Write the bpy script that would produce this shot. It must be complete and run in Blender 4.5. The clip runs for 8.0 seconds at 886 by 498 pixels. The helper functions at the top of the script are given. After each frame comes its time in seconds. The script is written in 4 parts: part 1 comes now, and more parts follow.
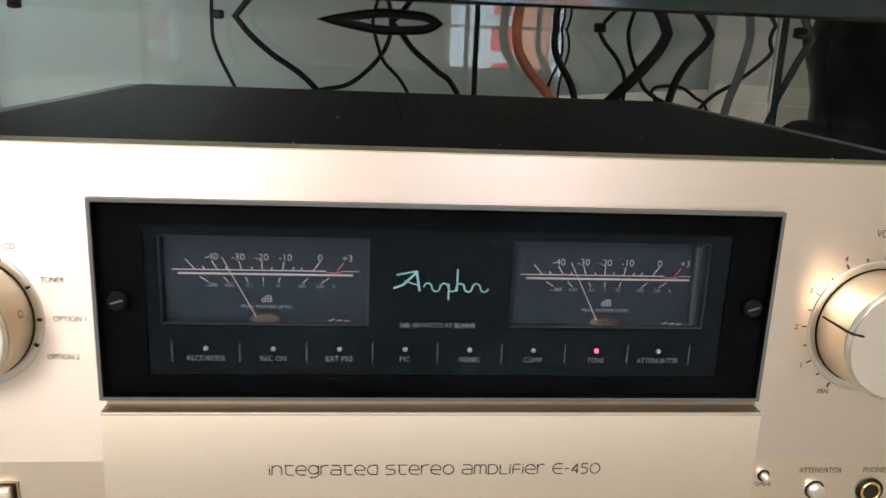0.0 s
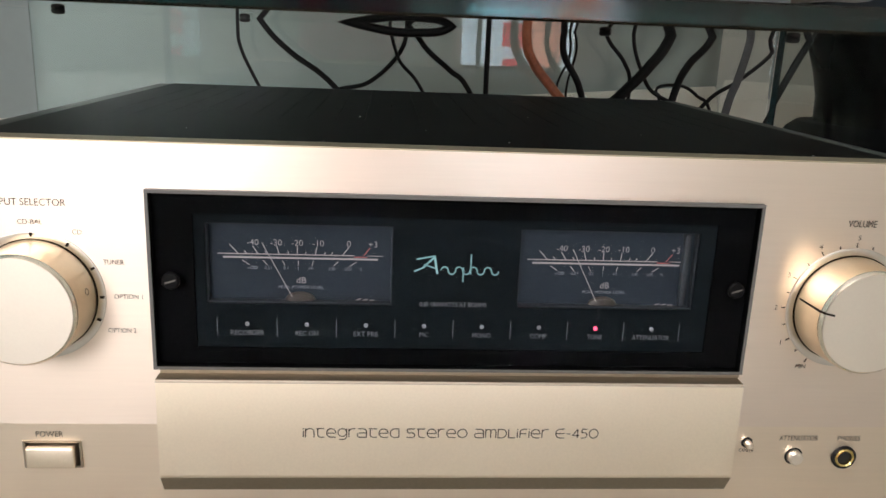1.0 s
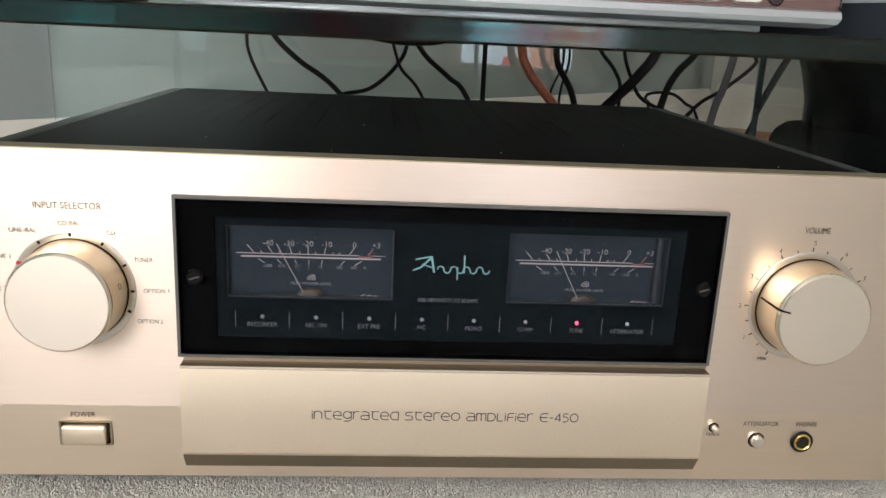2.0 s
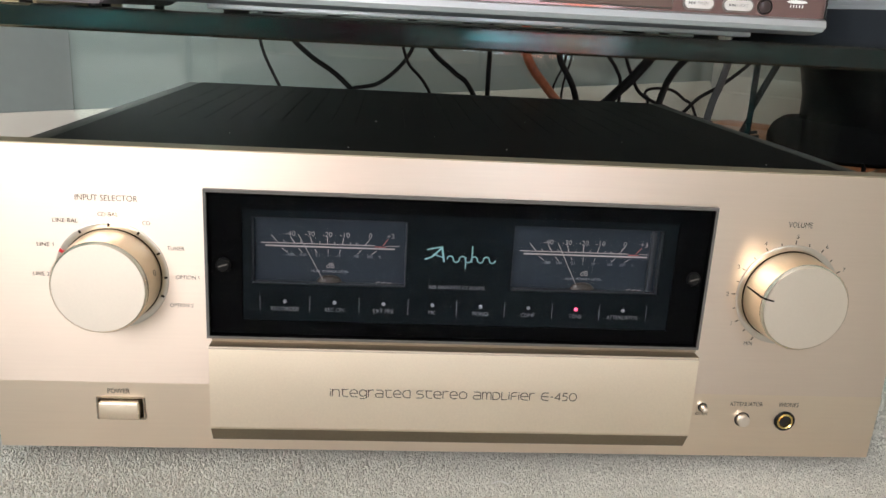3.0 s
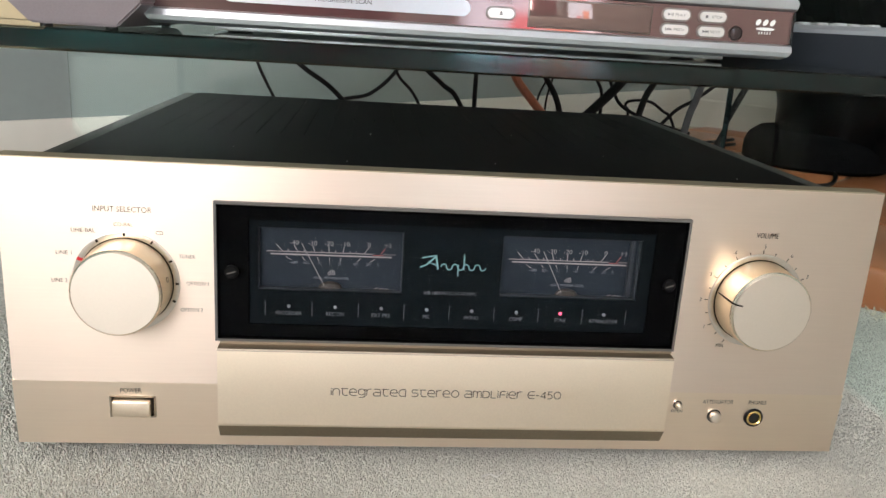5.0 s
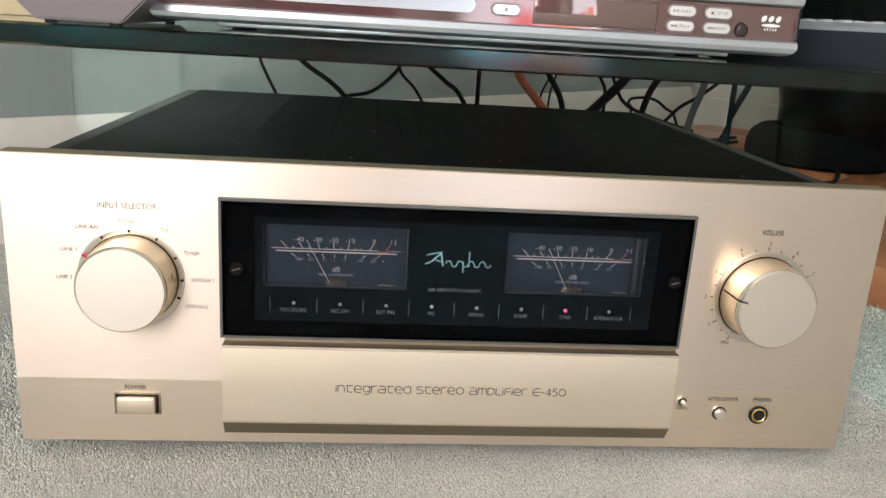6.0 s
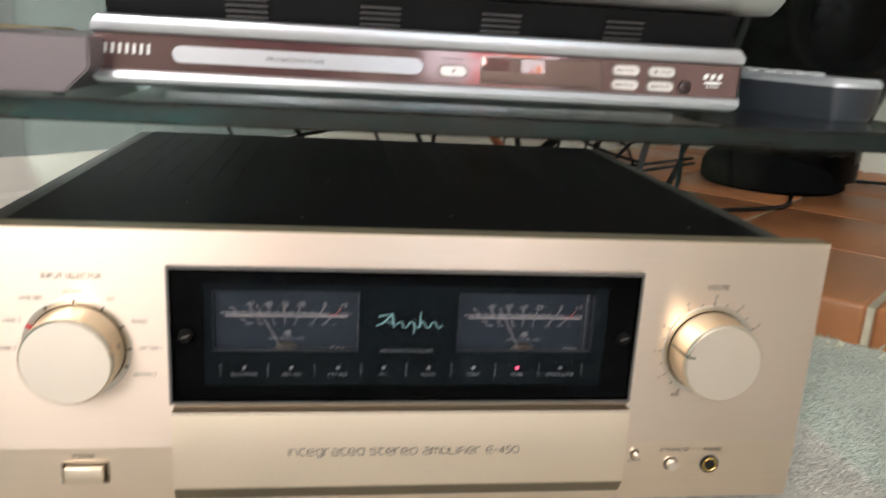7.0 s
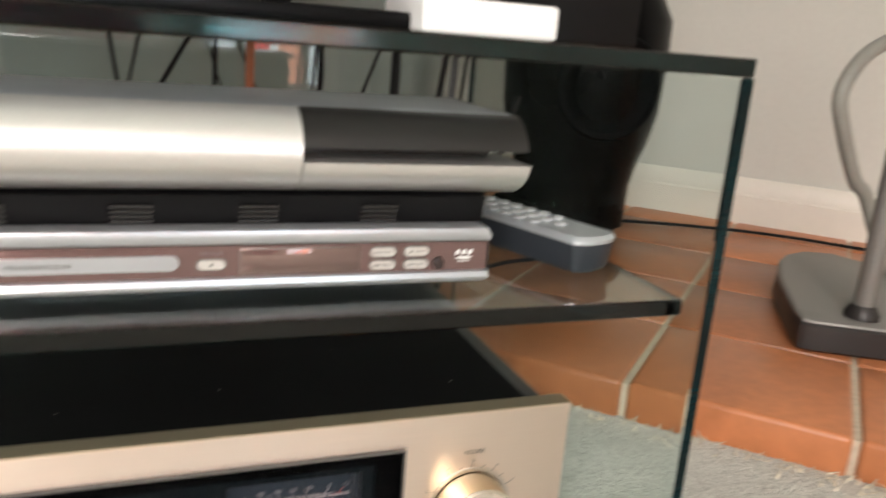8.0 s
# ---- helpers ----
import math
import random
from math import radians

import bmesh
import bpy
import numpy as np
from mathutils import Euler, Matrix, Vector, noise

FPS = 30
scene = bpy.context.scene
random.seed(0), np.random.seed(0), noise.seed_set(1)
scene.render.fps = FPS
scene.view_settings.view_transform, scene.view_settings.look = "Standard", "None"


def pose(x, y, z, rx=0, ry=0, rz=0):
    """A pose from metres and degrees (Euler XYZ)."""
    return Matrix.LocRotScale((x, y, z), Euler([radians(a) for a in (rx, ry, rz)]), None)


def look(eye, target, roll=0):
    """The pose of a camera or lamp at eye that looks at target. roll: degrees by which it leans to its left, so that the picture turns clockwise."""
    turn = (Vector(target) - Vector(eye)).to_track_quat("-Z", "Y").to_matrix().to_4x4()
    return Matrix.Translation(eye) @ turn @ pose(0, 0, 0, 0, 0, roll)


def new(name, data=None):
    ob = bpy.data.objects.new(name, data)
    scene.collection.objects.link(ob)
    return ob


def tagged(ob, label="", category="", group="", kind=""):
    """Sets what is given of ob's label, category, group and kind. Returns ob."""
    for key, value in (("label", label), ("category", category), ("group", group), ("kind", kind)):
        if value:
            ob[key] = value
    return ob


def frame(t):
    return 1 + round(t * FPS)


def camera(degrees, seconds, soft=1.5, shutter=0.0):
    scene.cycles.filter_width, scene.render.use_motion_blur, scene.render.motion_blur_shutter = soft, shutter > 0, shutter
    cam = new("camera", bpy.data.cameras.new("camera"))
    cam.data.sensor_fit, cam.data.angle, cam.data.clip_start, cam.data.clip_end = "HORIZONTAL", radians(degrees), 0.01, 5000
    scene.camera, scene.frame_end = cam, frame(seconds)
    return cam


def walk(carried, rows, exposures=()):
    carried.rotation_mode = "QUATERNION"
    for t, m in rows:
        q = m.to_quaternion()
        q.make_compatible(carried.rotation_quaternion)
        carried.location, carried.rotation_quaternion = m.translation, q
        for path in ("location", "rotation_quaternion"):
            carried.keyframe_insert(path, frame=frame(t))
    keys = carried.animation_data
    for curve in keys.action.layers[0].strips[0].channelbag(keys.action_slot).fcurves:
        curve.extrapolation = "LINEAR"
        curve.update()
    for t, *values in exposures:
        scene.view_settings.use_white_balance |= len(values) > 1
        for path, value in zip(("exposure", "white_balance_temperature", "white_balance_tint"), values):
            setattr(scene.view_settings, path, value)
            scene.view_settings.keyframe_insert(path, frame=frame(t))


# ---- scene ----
cam = camera(57.5, 8.0, shutter=0.5)
PATH = [
    (0, (-0.026, -0.285, 0.216), (0.146, 1.643, -0.287), 2.3),
    (0.5, (-0.032, -0.302, 0.221), (0.127, 1.627, -0.286), 2.5),
    (1, (-0.031, -0.321, 0.222), (0.115, 1.606, -0.294), 2.3),
    (1.5, (-0.031, -0.34, 0.228), (0.117, 1.586, -0.29), 2.5),
    (3, (-0.039, -0.384, 0.243), (0.108, 1.532, -0.311), 3.1),
    (3.5, (-0.041, -0.397, 0.247), (0.113, 1.517, -0.314), 3.1),
    (4, (-0.044, -0.403, 0.251), (0.134, 1.511, -0.301), 3.2),
    (5.5, (-0.049, -0.412, 0.254), (0.143, 1.503, -0.292), 3.6),
    (6, (-0.05, -0.41, 0.253), (0.14, 1.503, -0.298), 3.6),
    (6.5, (-0.05, -0.409, 0.254), (0.146, 1.504, -0.296), 3.6),
    (7, (-0.042, -0.405, 0.28), (0.228, 1.507, -0.241), 3.3),
    (7.2, (-0.043, -0.402, 0.299), (0.311, 1.498, -0.214), 3.3),
    (7.4, (-0.034, -0.4, 0.319), (0.389, 1.491, -0.175), 3.4),
    (7.5, (-0.031, -0.4, 0.331), (0.434, 1.481, -0.163), 3.5),
    (7.6, (-0.028, -0.401, 0.343), (0.476, 1.47, -0.154), 3.6),
    (8, (-0.02, -0.397, 0.392), (0.702, 1.395, -0.122), 4.7),
]
walk(cam, [(t, look(eye, target, roll)) for t, eye, target, roll in PATH],
     exposures=[(0, -0.14, 6600, 12), (1.5, -0.27, 6550, 12), (3.5, -0.28, 6550, 11), (6.5, -0.20, 6550, 11), (7.0, -0.22, 6800, 12), (7.8, -0.04, 7050, 14), (8, -0.06, 7100, 14)])

# ---------------------------------------------------------------- world and light
ROOM = pose(0, 0, 0, 0, 0, 43.5)          # the room stands askew to the amplifier: local x runs along the back wall
world = bpy.data.worlds.new("sky")
scene.world = world
world.use_nodes = True
wn = world.node_tree.nodes
sky = wn.new("ShaderNodeTexSky")
sky.sky_type, sky.sun_disc = "NISHITA", False
sky.sun_elevation, sky.sun_rotation = radians(40), radians(200)
wn["Background"].inputs[1].default_value = 0.12
world.node_tree.links.new(sky.outputs[0], wn["Background"].inputs[0])
scene.view_settings.exposure = 0.0


def lamp(name, kind, energy, m, color=(1, 1, 1), **kw):
    data = bpy.data.lights.new(name, kind)
    data.energy, data.color = energy, color
    for k, v in kw.items():
        if k == "size":
            data.size = v
        if k == "size_y":
            data.size_y = v
        if k == "angle":
            data.angle = v
    ob = new(name, data)
    ob.matrix_world = m
    return ob


WIN_D, WIN_N0, WIN_N1, WIN_Z0, WIN_Z1 = -2.6, -1.95, -0.35, 0.60, 2.1
win_light = lamp("window_light", "AREA", 108, ROOM @ look((WIN_D + 0.02, (WIN_N0 + WIN_N1) / 2, (WIN_Z0 + WIN_Z1) / 2),
                 (0, (WIN_N0 + WIN_N1) / 2, (WIN_Z0 + WIN_Z1) / 2)), (1.0, 0.97, 0.95), size=WIN_N1 - WIN_N0, size_y=WIN_Z1 - WIN_Z0)
win_light.data.shape = "RECTANGLE"
DOOR_D0, DOOR_D1, DOOR_Z1 = -2.54, -1.60, 2.0

# ---------------------------------------------------------------- materials


def mat(name, color, rough=0.5, metal=0.0, grain=0.0, scale=200.0, stretch=(1, 1, 1), bump=0.0, bump_scale=None, coat=0.0,
        transmission=0.0, ior=1.45, blotch=0.0, blotch_scale=8.0, rough_var=0.0, spec=0.5, per_object=0.0, per_island=0.0):
    m = bpy.data.materials.new(name)
    m.use_nodes = True
    nt = m.node_tree
    n, link = nt.nodes, nt.links.new
    b = n["Principled BSDF"]
    b.inputs["Base Color"].default_value = (*color, 1)
    b.inputs["Roughness"].default_value = rough
    b.inputs["Metallic"].default_value = metal
    b.inputs["Coat Weight"].default_value = coat
    b.inputs["Coat Roughness"].default_value = 0.05
    b.inputs["Transmission Weight"].default_value = transmission
    b.inputs["IOR"].default_value = ior
    b.inputs["Specular IOR Level"].default_value = spec
    if not (grain or bump or blotch or rough_var or per_object or per_island):
        return m
    tc = n.new("ShaderNodeTexCoord")
    mp = n.new("ShaderNodeMapping")
    mp.inputs["Scale"].default_value = stretch
    link(tc.outputs["Object"], mp.inputs[0])
    fine = n.new("ShaderNodeTexNoise")
    fine.inputs["Scale"].default_value = scale
    fine.inputs["Detail"].default_value = 4
    link(mp.outputs[0], fine.inputs[0])
    broad = n.new("ShaderNodeTexNoise")
    broad.inputs["Scale"].default_value = blotch_scale
    broad.inputs["Detail"].default_value = 5
    link(tc.outputs["Object"], broad.inputs[0])
    col = None

    def vary(source, amount, before):
        ramp = n.new("ShaderNodeMapRange")
        ramp.inputs[1].default_value, ramp.inputs[2].default_value = 0.3, 0.7
        ramp.inputs[3].default_value, ramp.inputs[4].default_value = 1 - amount, 1 + amount
        link(source, ramp.inputs[0])
        mul = n.new("ShaderNodeVectorMath")
        mul.operation = "SCALE"
        if before is None:
            mul.inputs[0].default_value = color
        else:
            link(before, mul.inputs[0])
        link(ramp.outputs[0], mul.inputs["Scale"])
        return mul.outputs[0]
    if grain:
        col = vary(fine.outputs[0], grain, col)
    if blotch:
        col = vary(broad.outputs[0], blotch, col)
    if per_object:
        info = n.new("ShaderNodeObjectInfo")
        col = vary(info.outputs["Random"], per_object, col)
    if per_island:
        geo = n.new("ShaderNodeNewGeometry")
        col = vary(geo.outputs["Random Per Island"], per_island, col)
    if col is not None:
        link(col, b.inputs["Base Color"])
    if rough_var:
        r = n.new("ShaderNodeMapRange")
        r.inputs[1].default_value, r.inputs[2].default_value = 0.3, 0.7
        r.inputs[3].default_value, r.inputs[4].default_value = max(rough - rough_var, 0.02), rough + rough_var
        link(broad.outputs[0], r.inputs[0])
        link(r.outputs[0], b.inputs["Roughness"])
    if bump:
        bp = n.new("ShaderNodeBump")
        bp.inputs["Strength"].default_value = bump
        bp.inputs["Distance"].default_value = 0.0005 if bump_scale is None else bump_scale
        link(fine.outputs[0], bp.inputs["Height"])
        link(bp.outputs[0], b.inputs["Normal"])
    return m


def emitter(name, color, strength):
    m = bpy.data.materials.new(name)
    m.use_nodes = True
    b = m.node_tree.nodes["Principled BSDF"]
    b.inputs["Base Color"].default_value = (*color, 1)
    b.inputs["Emission Color"].default_value = (*color, 1)
    b.inputs["Emission Strength"].default_value = strength
    return m


def brushed(name, color, rough, grain, stretch, aniso=0.6):
    """Brushed, anodised aluminium: the gloss is drawn out across the brush strokes."""
    m = mat(name, color, rough, 1.0, grain=grain, scale=900, stretch=stretch, bump=0.06, bump_scale=0.0001, blotch=0.015, blotch_scale=14)
    nt = m.node_tree
    b = nt.nodes["Principled BSDF"]
    tan = nt.nodes.new("ShaderNodeCombineXYZ")
    tan.inputs[2].default_value = 1.0
    b.inputs["Anisotropic"].default_value = aniso
    nt.links.new(tan.outputs[0], b.inputs["Tangent"])
    return m


GOLD = brushed("champagne_aluminium", (0.85, 0.725, 0.63), 0.37, 0.015, (0.03, 1, 1), 0.74)
GOLD_FLAP = brushed("champagne_flap", (0.90, 0.785, 0.635), 0.40, 0.02, (1, 1, 1), 0.35)
GOLD_LOW = brushed("champagne_low", (0.87, 0.745, 0.61), 0.40, 0.015, (0.03, 1, 1), 0.42)
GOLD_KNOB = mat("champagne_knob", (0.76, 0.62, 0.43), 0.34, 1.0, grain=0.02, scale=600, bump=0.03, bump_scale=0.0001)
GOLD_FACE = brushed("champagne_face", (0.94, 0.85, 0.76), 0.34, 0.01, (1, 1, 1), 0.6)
KNOB_BEVEL = mat("polished_knob_bevel", (0.95, 0.88, 0.76), 0.22, 1.0)
# Dark metal for the shade round the knobs, where the plate is flat.
WELL_SHADE = mat("polished_well_shade", (0.06, 0.055, 0.05), 0.16, 1.0)
BRASS = mat("jack_brass", (0.80, 0.62, 0.25), 0.2, 1.0)
SILVER_EDGE = mat("polished_bevel", (0.20, 0.185, 0.175), 0.42, 1.0, grain=0.05, scale=500)
RIM = mat("satin_rim", (0.66, 0.61, 0.56), 0.30, 1.0, grain=0.03, scale=600)
COVER = mat("black_cover_paint", (0.0056, 0.0060, 0.0061), 0.48, grain=0.25, scale=1500, bump=0.25, bump_scale=0.0002, blotch=0.1, spec=0.07)
SIDE = mat("dark_side_panel", (0.085, 0.09, 0.087), 0.4, 0.6, grain=0.1, scale=900, stretch=(1, 0.05, 1), bump=0.1)
# Brown metal with shade put into its colour, for flap edges and recesses.
LIP = mat("shaded_brown_edge", (0.34, 0.285, 0.215), 0.5, 1.0, grain=0.05, scale=700)
LIP_TOP = mat("olive_upper_edge", (0.50, 0.44, 0.32), 0.5, 1.0, grain=0.05, scale=700)
# Dimmer flap metal that takes the highlight down on the upper bevel.
EDGE_DIM = mat("dimmed_flap_edge", (0.50, 0.43, 0.35), 0.6, 1.0, grain=0.04, scale=700)
FRAME = mat("grey_display_frame", (0.12, 0.115, 0.11), 0.6, 0.4, grain=0.05, scale=500)
SPEAKER = mat("black_lacquer", (0.0016, 0.0017, 0.002), 0.25, spec=0.10, rough_var=0.05)
SPEAKER_CONE = mat("black_cone", (0.0020, 0.0021, 0.0024), 0.6, spec=0.06, grain=0.2, scale=300)
# Near black that puts the shade of holes and gaps into the colour.
HOLE = mat("hole_shade", (0.004, 0.004, 0.004), 0.8)
BOARD = mat("display_black", (0.0012, 0.0012, 0.0013), 0.7, spec=0.02, blotch=0.2, blotch_scale=30)
BOARD_IN = mat("display_inner", (0.0040, 0.0056, 0.0066), 0.7, spec=0.03, blotch=0.15, blotch_scale=40)
METER = mat("meter_face", (0.0098, 0.0140, 0.0200), 0.6, spec=0.2, grain=0.04, scale=600, blotch=0.06, blotch_scale=25)
METER_SIDE = mat("meter_rim", (0.022, 0.024, 0.028), 0.5, spec=0.2)
PRINT_PINK = mat("printed_pale_pink", (0.23, 0.195, 0.185), 0.6)
PRINT_GREY = mat("printed_pale_grey", (0.15, 0.15, 0.16), 0.6)
PRINT_RED = mat("printed_red", (0.26, 0.06, 0.05), 0.6)
PRINT_DARK = mat("engraved_dark", (0.022, 0.016, 0.012), 0.8, spec=0.1)
LOGO_TEAL = mat("printed_pale_teal", (0.16, 0.30, 0.295), 0.5)
LED_OFF = mat("lamp_off", (0.2, 0.195, 0.2), 0.35)
LED_RED = emitter("lamp_red", (1.0, 0.08, 0.16), 1.6)
RED_MARK = mat("red_pointer", (0.6, 0.02, 0.03), 0.35)
AMBER = mat("amber_hub", (0.022, 0.015, 0.010), 0.4)
GLASS = mat("clear_green_glass", (0.80, 0.905, 0.885), 0.0, transmission=1.0, ior=1.5)
GLASS_SIDE = mat("side_sheet_glass", (0.78, 0.885, 0.87), 0.0, transmission=1.0, ior=1.14)
GLASS_BACK = mat("back_sheet_glass", (0.86, 0.93, 0.92), 0.0, transmission=1.0, ior=1.46)
GLASS_CLEAR = mat("window_pane_glass", (0.86, 0.89, 0.92), 0.0, transmission=1.0, ior=1.06)
GLASS_EDGE = mat("green_glass_edge", (0.012, 0.085, 0.09), 0.05, transmission=1.0, ior=1.5, spec=0.75, bump=0.4, bump_scale=0.0001, scale=1100, stretch=(0.004, 0.004, 1))
DARK_EDGE = mat("dark_green_sheet_edge", (0.0006, 0.009, 0.0105), 0.05, grain=0.45, scale=1100, stretch=(0.02, 0.02, 1), coat=0.04, spec=0.25, blotch=0.7, blotch_scale=14)
CURTAIN = mat("rose_reflector_cloth", (0.60, 0.20, 0.27), 0.85, grain=0.12, scale=300, blotch=0.08, blotch_scale=3)
DUST = mat("pale_dust", (0.6, 0.6, 0.58), 0.9)
# Self-glowing colours stand in for sunlight on the garden.
GARDEN_SKY = emitter("glowing_garden_haze", (0.72, 0.88, 1.0), 5.0)
GARDEN_RED = emitter("glowing_red", (1.0, 0.10, 0.12), 3.6)
GARDEN_BRICK = emitter("glowing_brick", (1.0, 0.48, 0.34), 4.0)
GARDEN_WHITE = emitter("glowing_white", (1.0, 1.0, 1.0), 14.0)
RUBBER = mat("black_rubber", (0.012, 0.012, 0.012), 0.5)
CABLE = mat("black_cable", (0.005, 0.005, 0.0055), 0.45, spec=0.25, grain=0.2, scale=300)
CABLE_GREY = mat("grey_strap", (0.06, 0.065, 0.07), 0.5, grain=0.2, scale=300)
CABLE_COPPER = mat("copper_orange_cable", (0.50, 0.15, 0.07), 0.35, grain=0.15, scale=300)
SILVER = mat("silver_plastic", (0.52, 0.55, 0.585), 0.28, 0.75, grain=0.02, scale=900)
SILVER_PALE = mat("satin_silver_shell", (0.76, 0.75, 0.73), 0.3, 0.7, grain=0.02, scale=700)
TRIM_BROWN = mat("mirrored_brown_fascia", (0.235, 0.15, 0.145), 0.07, 0.7)
SENSOR = mat("smoky_lens", (0.055, 0.04, 0.04), 0.1, 0.3)
DISPLAY = mat("smoked_display", (0.24, 0.165, 0.15), 0.05, 0.6)
BLACK_PLASTIC = mat("black_plastic", (0.003, 0.003, 0.0035), 0.5, grain=0.2, scale=500, bump=0.1, spec=0.25)
BLACK_GLOSS = mat("black_gloss", (0.003, 0.003, 0.0035), 0.3, spec=0.15)
DARK_GREY = mat("dark_grey_plastic", (0.014, 0.0135, 0.013), 0.36, grain=0.12, scale=120, stretch=(0.05, 1, 1))
MAUVE = mat("mauve_grey_plastic", (0.16, 0.135, 0.145), 0.42, grain=0.06, scale=900, bump=0.1)
BEIGE = mat("beige_card", (0.45, 0.36, 0.22), 0.7, grain=0.1, scale=60)
REMOTE_BODY = mat("remote_blue_grey", (0.03, 0.036, 0.044), 0.38, grain=0.05, scale=800)
REMOTE_TOP = mat("remote_silver", (0.60, 0.64, 0.68), 0.3, 0.6)
KEY_PRINT = mat("grey_key_print", (0.09, 0.09, 0.095), 0.6)
KEY_GREY = mat("grey_key", (0.42, 0.44, 0.45), 0.45)
KEY = mat("pale_key", (0.75, 0.77, 0.76), 0.4)
WHITE_PLASTIC = mat("white_plastic", (0.82, 0.82, 0.82), 0.35)
LAMP_GREY = mat("grey_painted_metal", (0.19, 0.185, 0.175), 0.45, 0.2, grain=0.06, scale=300)
LAMP_DARK = mat("dark_base_plastic", (0.02, 0.018, 0.018), 0.4)
FLUFF = mat("cream_fluff", (0.58, 0.53, 0.42), 0.95, per_island=0.25, spec=0.1)
FELT = mat("black_felt", (0.004, 0.004, 0.0045), 0.9, spec=0.05, grain=0.4, scale=260, bump=0.6, bump_scale=0.002)
# Darker and greener than the cream walls.
WALL_SAGE = mat("sage_wall", (0.29, 0.335, 0.325), 0.75, grain=0.02, scale=90, bump=0.12, bump_scale=0.001, blotch=0.04, blotch_scale=2.0)
WALL = mat("cream_wall_paint", (0.56, 0.56, 0.515), 0.75, grain=0.02, scale=90, bump=0.12, bump_scale=0.001, blotch=0.03, blotch_scale=2.0)
SKIRT = mat("white_gloss_woodwork", (0.72, 0.69, 0.62), 0.3, grain=0.015, scale=50, blotch=0.03, blotch_scale=6)
CEIL = mat("white_ceiling", (0.80, 0.79, 0.76), 0.9, grain=0.02, scale=40)
CARPET = mat("grey_green_carpet", (0.52, 0.52, 0.475), 0.95, grain=0.3, scale=420, blotch=0.1, blotch_scale=9, spec=0.1)
PILE = mat("carpet_tuft", (0.60, 0.595, 0.545), 0.95, per_island=0.10, blotch=0.10, blotch_scale=10, spec=0.1)
TILE = mat("terracotta_tile", (0.45, 0.165, 0.07), 0.36, grain=0.08, scale=60, blotch=0.20, blotch_scale=7, bump=0.12, bump_scale=0.001,
           per_object=0.22, rough_var=0.06)
GROUT = mat("pale_grout", (0.52, 0.44, 0.34), 0.9, grain=0.15, scale=150, bump=0.4)

# ---------------------------------------------------------------- building helpers


def box(bm, x0, x1, y0, y1, z0, z1, bevel=0.0, seg=2, m=None):
    vs = bmesh.ops.create_cube(bm, size=1.0)["verts"]
    t = Matrix.LocRotScale(((x0 + x1) / 2, (y0 + y1) / 2, (z0 + z1) / 2), None, (x1 - x0, y1 - y0, z1 - z0))
    bmesh.ops.transform(bm, matrix=t, verts=vs)
    if bevel:
        es = list({e for v in vs for e in v.link_edges})
        r = bmesh.ops.bevel(bm, geom=es, offset=bevel, segments=seg, affect="EDGES", profile=0.5)
        vs = list({v for f in r["faces"] for v in f.verts} | {v for v in vs if v.is_valid})
    if m is not None:
        bmesh.ops.transform(bm, matrix=m, verts=[v for v in vs if v.is_valid])
    return bm


def lathe(bm, profile, m=Matrix(), seg=64, cap=True):
    """Turns (radius, height) pairs round the local z axis."""
    rings = []
    for r, h in profile:
        rings.append([bm.verts.new(m @ Vector((r * math.cos(2 * math.pi * i / seg), r * math.sin(2 * math.pi * i / seg), h))) for i in range(seg)])
    for a, b in zip(rings, rings[1:]):
        for i in range(seg):
            bm.faces.new((a[i], a[(i + 1) % seg], b[(i + 1) % seg], b[i]))
    if cap:
        bm.faces.new(rings[0][::-1])
        bm.faces.new(rings[-1])
    return bm


def prism(bm, profile, axis, a, b):
    """A closed outline pushed along an axis from a to b; the outline gives the other two axes in x, y, z order."""
    def at(p, v):
        q = list(p)
        q.insert("xyz".index(axis), v)
        return bm.verts.new(q)
    lo, hi = [at(p, a) for p in profile], [at(p, b) for p in profile]
    k = len(profile)
    for i in range(k):
        bm.faces.new((lo[i], lo[(i + 1) % k], hi[(i + 1) % k], hi[i]))
    bm.faces.new(lo[::-1])
    bm.faces.new(hi)
    bmesh.ops.recalc_face_normals(bm, faces=bm.faces[:])
    return bm


def smooth_path(points, steps=8):
    pts = [Vector(p) for p in points]
    out = []
    for i in range(len(pts) - 1):
        p0, p1, p2, p3 = pts[max(i - 1, 0)], pts[i], pts[i + 1], pts[min(i + 2, len(pts) - 1)]
        for k in range(steps):
            t = k / steps
            out.append(0.5 * ((2 * p1) + (p2 - p0) * t + (2 * p0 - 5 * p1 + 4 * p2 - p3) * t * t + (3 * p1 - p0 - 3 * p2 + p3) * t ** 3))
    return out + [pts[-1]]


def tube(bm, points, radius, seg=10, flat=1.0, steps=8):
    pts = smooth_path(points, steps)
    rings = []
    for i, p in enumerate(pts):
        d = (pts[min(i + 1, len(pts) - 1)] - pts[max(i - 1, 0)]).normalized()
        side = d.cross(Vector((0, 1, 0.01))).normalized()
        up = side.cross(d).normalized()
        rings.append([bm.verts.new(p + radius * (math.cos(2 * math.pi * k / seg) * side + flat * math.sin(2 * math.pi * k / seg) * up)) for k in range(seg)])
    for a, b in zip(rings, rings[1:]):
        for k in range(seg):
            bm.faces.new((a[k], a[(k + 1) % seg], b[(k + 1) % seg], b[k]))
    bm.faces.new(rings[0][::-1])
    bm.faces.new(rings[-1])
    bmesh.ops.recalc_face_normals(bm, faces=bm.faces[:])
    return bm


